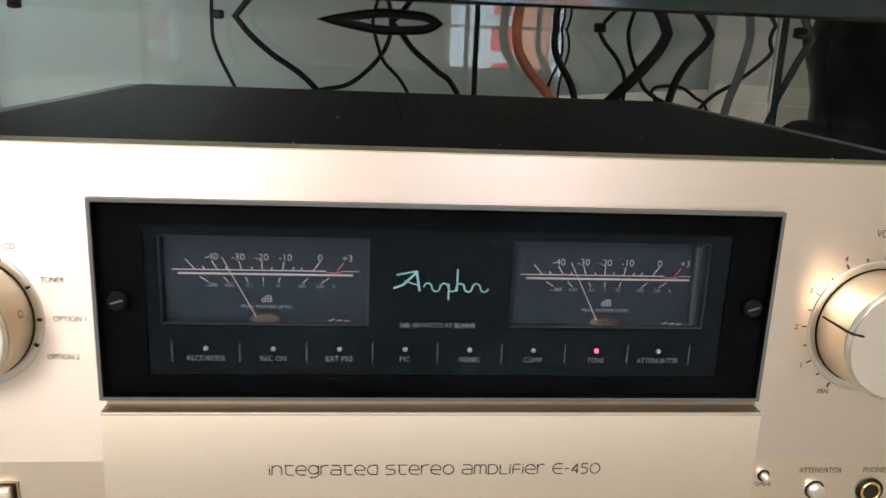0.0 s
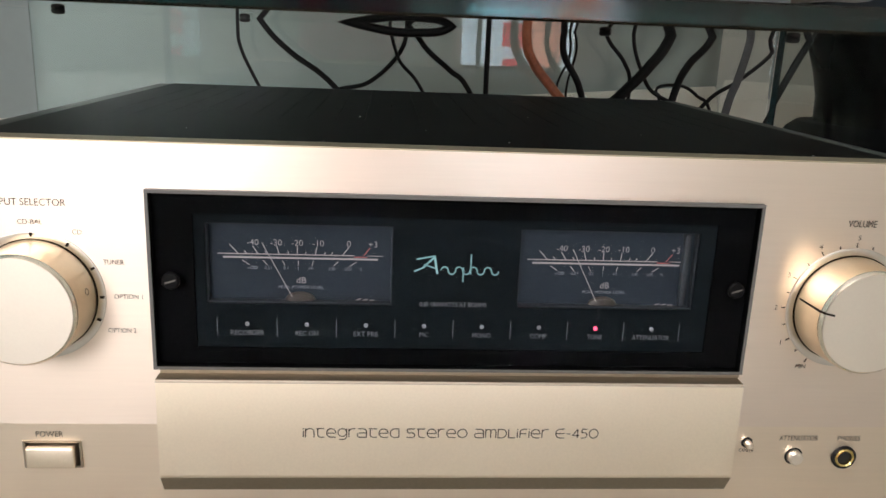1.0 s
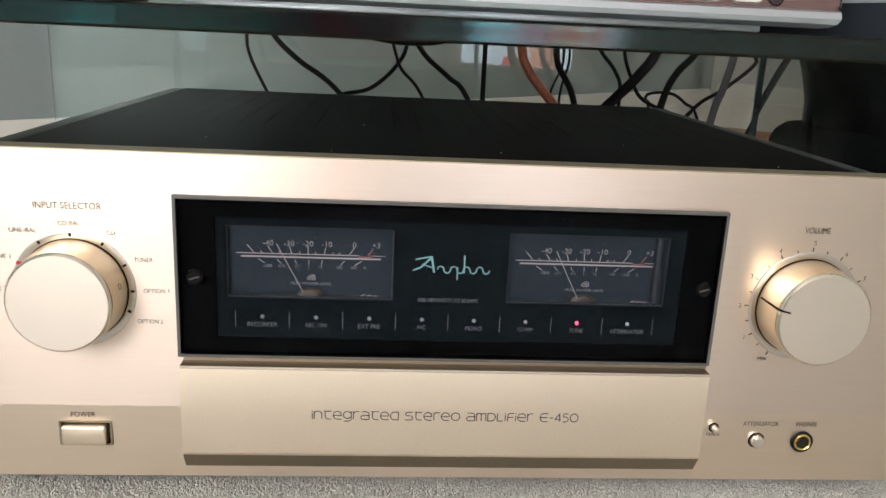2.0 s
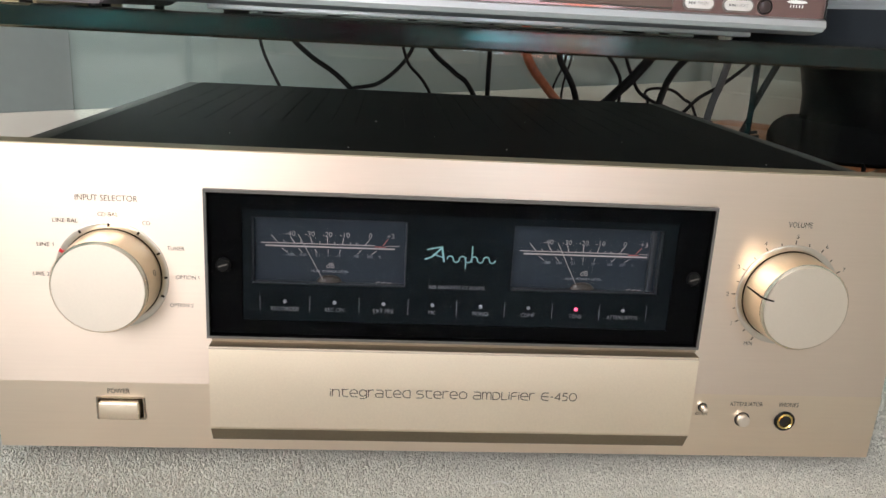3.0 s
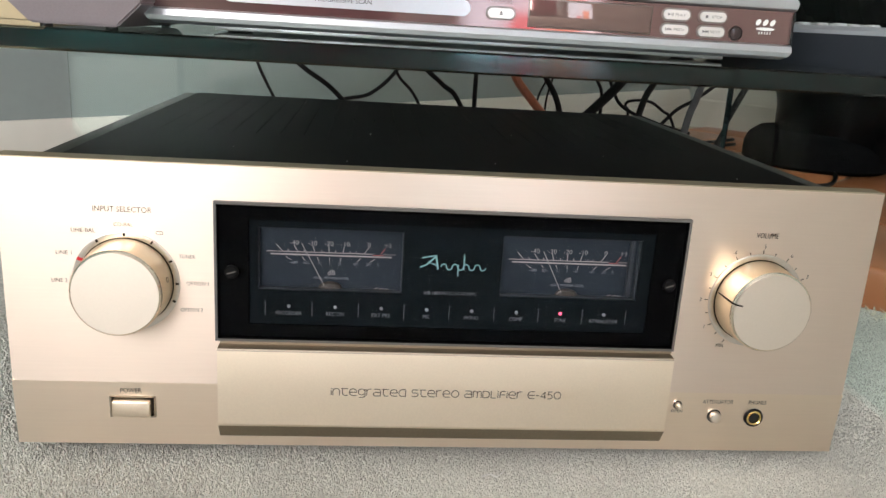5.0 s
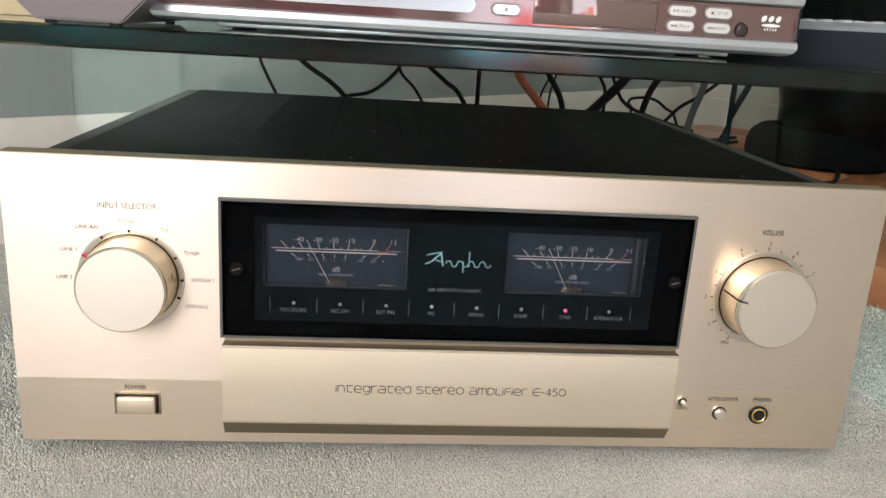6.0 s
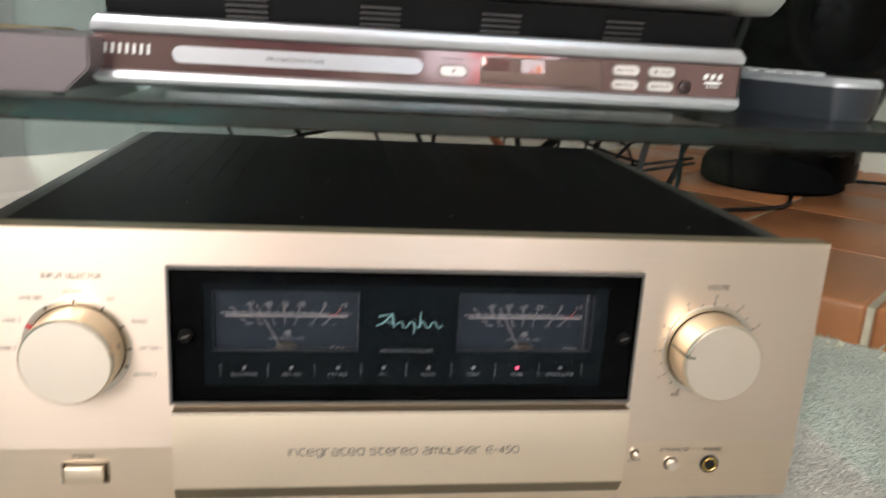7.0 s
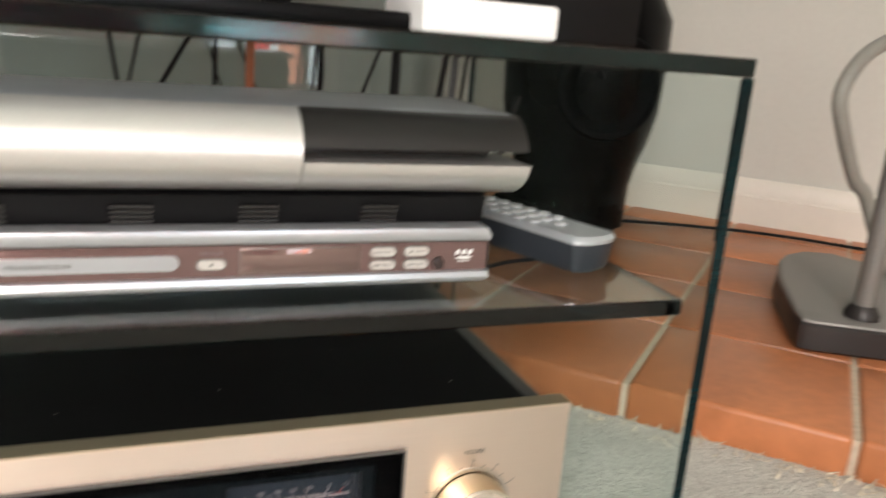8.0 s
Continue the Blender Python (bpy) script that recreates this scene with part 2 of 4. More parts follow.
def grid_plate(bm, x0, x1, z0, z1, y0, y1, holes):
    """A plate between y0 (front) and y1 with rectangular openings (x0, x1, z0, z1)."""
    xs = sorted({x0, x1, *(h[i] for h in holes for i in (0, 1))})
    zs = sorted({z0, z1, *(h[i] for h in holes for i in (2, 3))})
    full = {}
    for i in range(len(xs) - 1):
        for j in range(len(zs) - 1):
            cx, cz = (xs[i] + xs[i + 1]) / 2, (zs[j] + zs[j + 1]) / 2
            full[i, j] = not any(h[0] < cx < h[1] and h[2] < cz < h[3] for h in holes)
    made = {}

    def v(i, j, y):
        if (i, j, y) not in made:
            made[i, j, y] = bm.verts.new((xs[i], y, zs[j]))
        return made[i, j, y]
    for (i, j), on in full.items():
        if not on:
            continue
        bm.faces.new((v(i, j, y0), v(i + 1, j, y0), v(i + 1, j + 1, y0), v(i, j + 1, y0)))
        bm.faces.new((v(i, j, y1), v(i, j + 1, y1), v(i + 1, j + 1, y1), v(i + 1, j, y1)))
        for (di, dj), (a, b) in {(-1, 0): ((i, j), (i, j + 1)), (1, 0): ((i + 1, j), (i + 1, j + 1)), (0, -1): ((i, j), (i + 1, j)), (0, 1): ((i, j + 1), (i + 1, j + 1))}.items():
            if not full.get((i + di, j + dj), False):
                bm.faces.new((v(*a, y0), v(*b, y0), v(*b, y1), v(*a, y1)))
    bmesh.ops.recalc_face_normals(bm, faces=bm.faces[:])
    return bm


def finish(name, bm, material, sharp=35):
    me = bpy.data.meshes.new(name)
    bm.to_mesh(me)
    bm.free()
    for mm in (material if isinstance(material, (list, tuple)) else [material]):
        me.materials.append(mm)
    me.shade_smooth()
    me.set_sharp_from_angle(angle=radians(8 if name == "flap" else sharp))
    return me


def part(name, bm, material, parent, label=""):
    ob = new(name, finish(name, bm, material))
    ob.parent = parent
    if label:
        tagged(ob, label)
    return ob


def thing(name, label, category, at=(0, 0, 0), group="", rz=0, kind=""):
    ob = new(name)
    ob.empty_display_size = 0.02
    ob.matrix_world = pose(*at, 0, 0, rz)
    return tagged(ob, label, category, group, kind)


def solid(name, bm, material, label, category, kind="", m=None, group=""):
    ob = new(name, finish(name, bm, material))
    if m is not None:
        ob.matrix_world = m
    return tagged(ob, label, category, group, kind)


def lettering(words, x, z, y, parent, material, width=None, height=0.003, slant=0.0, name="lettering", m=None, thin=0.0):
    """Raised print on an upright face that looks along -y."""
    cu = bpy.data.curves.new(name, "FONT")
    cu.body, cu.size, cu.align_x, cu.align_y, cu.extrude = words, 1.0, "LEFT", "BOTTOM", 0.0
    cu.shear, cu.offset = slant, thin
    cu.resolution_u = 3
    tmp = bpy.data.objects.new(name, cu)
    me = bpy.data.meshes.new_from_object(tmp)
    bpy.data.objects.remove(tmp)
    xs, ys = [v.co.x for v in me.vertices], [v.co.y for v in me.vertices]
    sy = height / (max(ys) - min(ys))
    sx = sy if width is None else width / (max(xs) - min(xs))
    cx, cy = (max(xs) + min(xs)) / 2, (max(ys) + min(ys)) / 2
    for v in me.vertices:
        p = Vector(((v.co.x - cx) * sx + x, y, (v.co.y - cy) * sy + z))
        v.co = m @ p if m is not None else p
    me.materials.clear()
    me.materials.append(material)
    ob = new(name, me)
    ob.parent = parent
    return ob


def stroke(bm, x0, z0, x1, z1, w, y):
    """A flat printed line on an upright face."""
    d = Vector((x1 - x0, z1 - z0)).normalized()
    nx, nz = -d.y * w / 2, d.x * w / 2
    bm.faces.new([bm.verts.new((px, y, pz)) for px, pz in ((x0 - nx, z0 - nz), (x1 - nx, z1 - nz), (x1 + nx, z1 + nz), (x0 + nx, z0 + nz))])
    return bm


NEW = bmesh.new
FRONT = pose(0, 0, 0, 90)      # turns lathe shapes to look along -y

# ---------------------------------------------------------------- the room (built in its own askew axes)
NB, DR, NF, DL, H = 0.60, 1.556, -3.2, -2.6, 2.4      # back wall, right wall, far wall, window wall, height
T = 0.12
FLOOR = 0.007       # mean top of the carpet pile
floor = solid("floor", box(NEW(), DL, DR, NF, NB, -0.06, FLOOR - 0.0012), CARPET, "grey-green carpeted floor of the living room", "floor", "structure", ROOM)
solid("wall_back", box(NEW(), DL - T, DR + T, NB, NB + T, -0.06, H), WALL_SAGE, "pale sage wall behind the glass stand", "wall", "structure", ROOM)
solid("wall_right", box(NEW(), DR, DR + T, NF, NB, -0.06, H), WALL, "cream painted plaster wall beside the hearth", "wall", "structure", ROOM)
wfr = NEW()
for a, b, z0, z1 in ((DL - T, DOOR_D0, -0.06, H), (DOOR_D1, DR + T, -0.06, H), (DOOR_D0, DOOR_D1, DOOR_Z1, H), (DOOR_D0, DOOR_D1, -0.06, 0.0)):
    box(wfr, a, b, NF - T, NF, z0, z1)
solid("wall_front", wfr, WALL, "cream painted plaster wall with a glazed garden door", "wall", "structure", ROOM)
door = thing("door_1", "white framed glazed door to the garden", "door", kind="structure")
door.matrix_world = ROOM
dfr = NEW()
for a, b, z0, z1 in ((DOOR_D0, DOOR_D0 + 0.04, 0.0, DOOR_Z1), (DOOR_D1 - 0.04, DOOR_D1, 0.0, DOOR_Z1), (DOOR_D0 + 0.04, DOOR_D1 - 0.04, 0.0, 0.03), (DOOR_D0 + 0.04, DOOR_D1 - 0.04, DOOR_Z1 - 0.07, DOOR_Z1)):
    box(dfr, a, b, NF - 0.08, NF - 0.03, z0, z1, 0.004)
part("door_frame", dfr, SKIRT, door)
# Flat glowing shapes in place of a sunlit garden; they also light the room.
garden = thing("backdrop", "glowing backdrop in place of a sunlit garden beyond the glazed door", "garden", kind="structure")
garden.matrix_world = ROOM
GN = NF - 0.35
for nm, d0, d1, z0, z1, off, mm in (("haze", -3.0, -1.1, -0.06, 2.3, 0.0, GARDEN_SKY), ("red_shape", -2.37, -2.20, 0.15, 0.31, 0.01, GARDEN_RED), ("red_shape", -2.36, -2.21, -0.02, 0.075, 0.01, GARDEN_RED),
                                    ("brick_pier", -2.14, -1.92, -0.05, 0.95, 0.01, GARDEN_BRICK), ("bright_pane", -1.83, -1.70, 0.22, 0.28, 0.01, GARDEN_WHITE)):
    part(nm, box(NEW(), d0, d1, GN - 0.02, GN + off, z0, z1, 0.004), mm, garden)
wl = NEW()
for a, b, z0, z1 in ((NF, WIN_N0, -0.06, H), (WIN_N1, NB, -0.06, H), (WIN_N0, WIN_N1, -0.06, WIN_Z0), (WIN_N0, WIN_N1, WIN_Z1, H)):
    box(wl, DL - T, DL, a, b, z0, z1)
solid("wall_left", wl, WALL, "cream painted wall with a wide window", "wall", "structure", ROOM)
solid("ceiling", box(NEW(), DL - T, DR + T, NF - T, NB + T, H, H + T), CEIL, "plain white plaster ceiling", "ceiling", "structure", ROOM)
win = thing("window_1", "wide white framed window with daylight outside", "window", kind="structure")
win.matrix_world = ROOM
wf = NEW()
for a, b, z0, z1 in ((WIN_N0, WIN_N0 + 0.06, WIN_Z0, WIN_Z1), (WIN_N1 - 0.06, WIN_N1, WIN_Z0, WIN_Z1), (WIN_N0 + 0.06, WIN_N1 - 0.06, WIN_Z0, WIN_Z0 + 0.06),
                     (WIN_N0 + 0.06, WIN_N1 - 0.06, WIN_Z1 - 0.06, WIN_Z1), (-1.23, -1.17, WIN_Z0 + 0.06, WIN_Z1 - 0.06)):
    box(wf, DL - 0.08, DL - 0.03, a, b, z0, z1, 0.004)
part("window_frame", wf, SKIRT, win)



def curtain(a, b, label):
    """A hanging cloth in soft folds, added unseen beside the window to redden reflections."""
    bm = NEW()
    n_ = 80
    rows = []
    for z in (0.04, 0.6, 1.2, 1.8, 2.22):
        rows.append([bm.verts.new((DL + 0.10 + 0.035 * math.sin(k * 0.95 + 0.3 * z), a + (b - a) * k / n_, z)) for k in range(n_ + 1)])
    for p, q in zip(rows, rows[1:]):
        for k in range(n_):
            bm.faces.new((p[k], p[k + 1], q[k + 1], q[k]))
    ob = solid("curtain", bm, CURTAIN, label, "curtain", m=ROOM, group="curtains at the window")
    ob.modifiers.new("thick", "SOLIDIFY").thickness = 0.004
    return ob


# Both curtains are out of view, added for the pink they reflect.
curtain(WIN_N0 - 0.75, WIN_N0 + 0.02, "rose red curtain added out of view beside the window for pink reflections")
curtain(WIN_N1 - 0.02, WIN_N1 + 0.45, "rose red curtain added out of view at the window corner for pink reflections")


def skirting(name, a, b, along, at, z0, z1, sign, label):
    """A skirting board with a stepped, rounded top; sign is the way that it stands out from the wall."""
    prof = [(at, z0), (at + sign * 0.017, z0), (at + sign * 0.017, z1 - 0.038), (at + sign * 0.014, z1 - 0.034), (at + sign * 0.014, z1 - 0.026),
            (at + sign * 0.011, z1 - 0.014), (at + sign * 0.007, z1 - 0.004), (at + sign * 0.004, z1), (at, z1)]
    return solid(name, prism(NEW(), prof, along, a, b), SKIRT, label, "skirting board", "structure", ROOM)


skirting("baseboard_1", DL, DR - 0.02, "x", NB - 0.001, 0.0, 0.13, -1, "white gloss skirting board along the back wall")
skirting("baseboard_2", NF, NB - 0.02, "y", DR - 0.001, 0.0, 0.145, -1, "white gloss skirting board above the tiled hearth")

# the tiled hearth: a bed of mortar under single quarry tiles
HE_D, HE_Z, TW = 0.53, 0.048, 0.2245
hearth = solid("hearth", box(NEW(), HE_D + 0.006, DR - 0.02, -2.0, NB - 0.02, 0.0, HE_Z - 0.004), GROUT, "raised hearth of orange terracotta tiles with pale joints", "hearth", "structure", ROOM)

# ---------------------------------------------------------------- the glass stand
stand = thing("tv_stand", "green-tinted glass television stand with two shelves", "stand")


def slab(name, x0, x1, y0, y1, z0, z1, parent, label="", sheet=None, rim=None):
    """A glass sheet: clear faces and dark green edges."""
    bm = box(NEW(), x0, x1, y0, y1, z0, z1, 0.0012, 1)
    dims = (x1 - x0, y1 - y0, z1 - z0)
    k = dims.index(min(dims))
    for f in bm.faces:
        f.material_index = 0 if abs(f.normal[k]) > 0.5 else 1
    ob = part(name, bm, [sheet or GLASS, rim or GLASS_EDGE], parent, label)
    ob.visible_shadow = False
    return ob


slab("side_panel", 0.313, 0.323, -0.012, 0.396, 0.0, 0.381, stand, "upright glass side sheet", GLASS_SIDE, DARK_EDGE)
slab("side_panel", -0.323, -0.313, -0.012, 0.16, 0.0, 0.381, stand, "upright glass side sheet", GLASS_SIDE, DARK_EDGE)
slab("middle_shelf", -0.312, 0.312, 0.006, 0.395, 0.228, 0.239, stand, "glass shelf with dark green polished edge")
slab("top_shelf", -0.333, 0.333, 0.0, 0.44, 0.381, 0.392, stand, "glass top sheet")
slab("back_panel", -0.36, 0.350, 0.472, 0.478, 0.06, 0.380, stand, "glass back sheet", GLASS_BACK, DARK_EDGE)
for px, py in ((-0.262, 0.285), (-0.150, 0.385), (0.132, 0.300), (0.236, 0.215)):
    part("shelf_pad", lathe(NEW(), [(0.0040, 0), (0.0046, 0.0008), (0.0046, 0.002), (0.0036, 0.0032), (0.001, 0.0036)], pose(px, py, 0.228, 180), 20), RUBBER, stand)

# ---------------------------------------------------------------- the amplifier
amp = thing("amplifier", "champagne gold stereo amplifier with twin needle meters on the carpet", "amplifier")
PZ0, PZ1, PX0, PX1, PT = 0.0178, 0.1763, -0.2325, 0.2345, 0.014
WX0, WX1, WZ0, WZ1 = -0.1255, 0.1268, 0.0823, 0.1584
STEP = 0.056
# upper face of the front plate, with the opening for the display
up = grid_plate(NEW(), PX0, PX1, STEP, PZ1, 0.0, PT, [(WX0 + 0.0006, WX1 - 0.0006, WZ0 + 0.0006, WZ1 - 0.0006)])
bev = [e for e in up.edges if e.is_boundary is False and len(e.link_faces) == 2 and e.calc_face_angle(0) > 1.0 and all(min(abs(v.co.x - PX0), abs(v.co.x - PX1)) < 1e-6 for v in e.verts) and e.verts[0].co.y == 0 and e.verts[1].co.y == 0]
bmesh.ops.bevel(up, geom=bev, offset=0.0012, segments=2, affect="EDGES")
part("front_panel", up, GOLD, amp, "brushed champagne aluminium front plate")
part("panel_top_edge", box(NEW(), PX0 + 0.0005, PX1 - 0.0005, 0.0006, PT - 0.0005, PZ1, PZ1 + 0.0006), LIP_TOP, amp, "dull brown upper edge of the plate")
# lower face leans back a little and has the switch and jack openings
SW = (-0.1823, -0.1590, 0.0354, 0.0471)
low = grid_plate(NEW(), PX0, PX1, PZ0, STEP - 0.0002, 0.0, PT, [SW])
for v in low.verts:
    if v.co.y < 0.001:
        v.co.y = 0.0004 + (STEP - v.co.z) * 0.05
part("lower_panel", low, GOLD_LOW, amp, "lower champagne strip that leans back")


def ly(z):
    return 0.0004 + (STEP - z) * 0.05


# hinged flap
fl = [(0.004, 0.0800), (-0.0070, 0.0800), (-0.0074, 0.0799), (-0.0077, 0.0795), (-0.0078, 0.0788), (-0.0081, 0.055), (-0.0082, 0.0362), (-0.0079, 0.0350), (-0.0030, 0.0264), (0.004, 0.0264)]
flap = NEW()
prism(flap, fl, "x", -0.1237, 0.1258)
# Darker metals put shade into the top and chamfer and dim the bevel.
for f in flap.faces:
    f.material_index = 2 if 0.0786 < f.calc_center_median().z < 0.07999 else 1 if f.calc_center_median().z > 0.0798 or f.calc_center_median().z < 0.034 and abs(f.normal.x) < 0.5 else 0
part("flap", flap, [GOLD_FLAP, LIP, EDGE_DIM], amp, "hinged champagne door below the display")
# Brown strip drawn as the shade between flap and display.
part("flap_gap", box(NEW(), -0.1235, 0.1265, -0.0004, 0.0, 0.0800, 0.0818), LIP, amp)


def oval(cx, cz, rx, rz, a0, a1, n=9):
    """Points on an ellipse from angle a0 to a1, in degrees from the right, anticlockwise."""
    return [(cx + rx * math.cos(radians(a0 + (a1 - a0) * k / n)), cz + rz * math.sin(radians(a0 + (a1 - a0) * k / n))) for k in range(n + 1)]


# thin wide letters: width, then the pen's lines in a box one unit high
PEN = {
    "i": (0.0, [[(0, 0), (0, 0.76)], [(0, 0.93), (0, 1.05)]]),
    "n": (0.88, [[(0, 0), (0, 1)], [(0, 0.7)] + oval(0.44, 0.62, 0.44, 0.38, 180, 0) + [(0.88, 0)]]),
    "t": (0.86, [[(0, 1), (0.86, 1)], [(0.16, 1), (0.16, 0.35)] + oval(0.5, 0.35, 0.34, 0.35, 180, 270) + [(0.86, 0)]]),
    "e": (0.95, [[(0.02, 0.48), (0.93, 0.48)] + oval(0.48, 0.5, 0.48, 0.5, 0, 275, 16) + [(0.95, 0)]]),
    "g": (0.92, [oval(0.46, 0.55, 0.46, 0.45, 20, 340, 16), [(0.92, 1), (0.92, 0.05)] + oval(0.5, 0.05, 0.42, 0.3, 0, -90) + [(0.1, -0.25)]]),
    "r": (0.66, [[(0, 0), (0, 1)], [(0, 0.62)] + oval(0.42, 0.62, 0.42, 0.38, 180, 90) + [(0.66, 1)]]),
    "a": (0.95, [[(0.08, 1), (0.6, 1)] + oval(0.6, 0.65, 0.35, 0.35, 90, 0) + [(0.95, 0), (0.3, 0)] + oval(0.28, 0.26, 0.28, 0.26, 270, 90) + [(0.95, 0.52)]]),
    "d": (0.92, [[(0.92, 1), (0.92, 0), (0.45, 0)] + oval(0.45, 0.5, 0.45, 0.5, 270, 90) + [(0.92, 1)]]),
    "s": (0.86, [[(0.84, 1), (0.26, 1)] + oval(0.27, 0.77, 0.24, 0.23, 90, 270) + [(0.6, 0.54)] + oval(0.6, 0.27, 0.26, 0.27, 90, -90) + [(0, 0)]]),
    "o": (1.0, [oval(0.5, 0.5, 0.5, 0.5, 0, 360, 20)]),
    "m": (1.1, [[(0, 0), (0, 1)], [(0, 0.7)] + oval(0.275, 0.68, 0.275, 0.32, 180, 0) + [(0.55, 0)], [(0.55, 0.7)] + oval(0.825, 0.68, 0.275, 0.32, 180, 0) + [(1.1, 0)]]),
    "p": (0.9, [[(0, -0.06), (0, 1), (0.45, 1)] + oval(0.45, 0.5, 0.45, 0.5, 90, -90) + [(0, 0)]]),
    "l": (0.72, [[(0, 1.02), (0, 0), (0.72, 0)]]),
    "f": (0.8, [[(0.06, 0), (0.06, 0.65)] + oval(0.4, 0.65, 0.34, 0.38, 180, 90) + [(0.8, 1.03)], [(0.06, 0.5), (0.74, 0.5)]]),
    "E": (0.95, [[(0.95, 1.06), (0.5, 1.06)] + oval(0.5, 0.53, 0.48, 0.53, 90, 270, 14) + [(0.95, 0)], [(0.05, 0.53), (0.95, 0.53)]]),
    "-": (0.42, [[(0, 0.5), (0.42, 0.5)]]),
    "4": (0.72, [[(0.56, 0), (0.56, 1.06), (0, 0.3), (0.72, 0.3)]]),
    "5": (0.66, [[(0.62, 1.06), (0.1, 1.06), (0.06, 0.62), (0.3, 0.66)] + oval(0.3, 0.33, 0.35, 0.33, 80, -90) + [(0, 0)]]),
    "0": (0.95, [oval(0.475, 0.53, 0.475, 0.53, 0, 360, 20)]),
    " ": (0.36, []),
}


def penned(words, x, z, y, width, height, pen):
    """Writes words in thin lines of one width, centred on x and standing on z."""
    total = sum(PEN[c][0] + 0.23 for c in words) - 0.23
    sx, bm, at = width / total, NEW(), x - width / 2
    for c in words:
        for line in PEN[c][1]:
            for (a0, b0), (a1, b1) in zip(line, line[1:]):
                stroke(bm, at + a0 * sx, z + b0 * height, at + a1 * sx, z + b1 * height, pen, y)
        at += (PEN[c][0] + 0.23) * sx
    return bm


part("lettering", penned("integrated stereo amplifier E-450", 0.0, 0.0545, -0.00825, 0.1268, 0.0040, 0.00042), PRINT_DARK, amp)

# display: bright bevel, dark board, two sunken meters behind clear glass
fr = grid_plate(NEW(), WX0, WX1, WZ0, WZ1, -0.0026, 0.003, [(WX0 + 0.0014, WX1 - 0.0014, WZ0 + 0.0014, WZ1 - 0.0014)])
for f in fr.faces:
    c = f.calc_center_median()
    f.material_index = 1 if abs(f.normal.y) < 0.5 and WX0 + 0.001 < c.x < WX1 - 0.001 and WZ0 + 0.001 < c.z < WZ1 - 0.001 else 0
part("display_frame", fr, [FRAME, BOARD], amp, "dull grey metal frame round the display")
gl = part("display_glass", box(NEW(), WX0 + 0.0015, WX1 - 0.0015, -0.0022, -0.0004, WZ0 + 0.0015, WZ1 - 0.0015), GLASS_CLEAR, amp, "clear display glass")
gl.visible_shadow = False
YB = 0.0035
IX0, IX1, IZ0, IZ1 = -0.1085, 0.1100, 0.0905, 0.1483
part("display_board", grid_plate(NEW(), WX0, WX1, WZ0, WZ1, 0.0022, 0.0034, [(IX0, IX1, IZ0, IZ1)]), BOARD, amp, "black display surround")
ML, MR = (-0.1040, -0.0273, 0.1098, 0.1442), (0.0262, 0.1029, 0.1098, 0.1442)
part("display_inset", grid_plate(NEW(), WX0 + 0.002, WX1 - 0.002, WZ0 + 0.002, WZ1 - 0.002, YB, 0.0045, [ML, MR]), BOARD_IN, amp, "charcoal inner display panel")
for i, x in enumerate((-0.100, -0.0752, -0.0504, -0.0256, -0.0008, 0.024, 0.0488, 0.0736, 0.0984)):
    part("divider", stroke(NEW(), x, 0.0955, x, 0.1037, 0.00022, YB - 0.0002), PRINT_GREY, amp)
for i, (x, words, w) in enumerate(((-0.0876, "RECORDER", 0.0138), (-0.0628, "REC ON", 0.0095), (-0.038, "EXT PRE", 0.0102), (-0.0132, "MC", 0.0037), (0.0116, "MONO", 0.0078),
                                   (0.0364, "COMP", 0.0073), (0.0612, "TONE", 0.0066), (0.086, "ATTENUATOR", 0.0165))):
    dot = lathe(NEW(), [(0.0009, 0), (0.0009, 0.0004), (0.0006, 0.0007)], pose(x, YB, 0.1009) @ FRONT, 16)
    part("indicator", dot, LED_RED if words == "TONE" else LED_OFF, amp, "glowing red indicator" if words == "TONE" else "")
    lettering(words, x, 0.0970, YB - 0.0002, amp, PRINT_GREY, w, 0.0021, thin=-0.01)
lettering("0dB·180WATTS AT 8OHMS", -0.0012, 0.1108, YB - 0.0002, amp, PRINT_GREY, 0.0285, 0.0019, thin=-0.01)
# maker's mark as plain strokes
mk = NEW()
zc, x0 = 0.1265, -0.0182
for a, b, c, d, w in ((0.0, -0.0012, 0.0035, 0.0002, 0.0007), (0.0035, 0.0002, 0.0085, 0.0052, 0.0008), (0.001, 0.0040, 0.0045, 0.0048, 0.0006), (0.0045, 0.0048, 0.0090, 0.0056, 0.0006),
                      (0.0085, 0.0050, 0.0098, -0.0022, 0.0009), (0.004, 0.0018, 0.0095, 0.0000, 0.0005)):
    stroke(mk, x0 + a, zc + b, x0 + c, zc + d, w, YB - 0.0002)
wave = []
for k in range(8):
    # a running wave of small arches and cups
    wave += oval(x0 + 0.0128 + k * 0.00305, zc - 0.0006, 0.00152, 0.0016, 180, 0 if k % 2 == 0 else 360, 9)
for (a, b), (c, d) in zip(wave, wave[1:]):
    if (c - a) ** 2 + (d - b) ** 2 > 1e-14:
        stroke(mk, a, b, c, d, 0.0006, YB - 0.0002)
stroke(mk, x0 + 0.0207, zc - 0.0056, x0 + 0.0207, zc + 0.0008, 0.0006, YB - 0.0002)
stroke(mk, x0 + 0.0238, zc - 0.0022, x0 + 0.0238, zc + 0.0066, 0.0006, YB - 0.0002)
part("emblem", mk, LOGO_TEAL, amp, "pale teal script emblem")


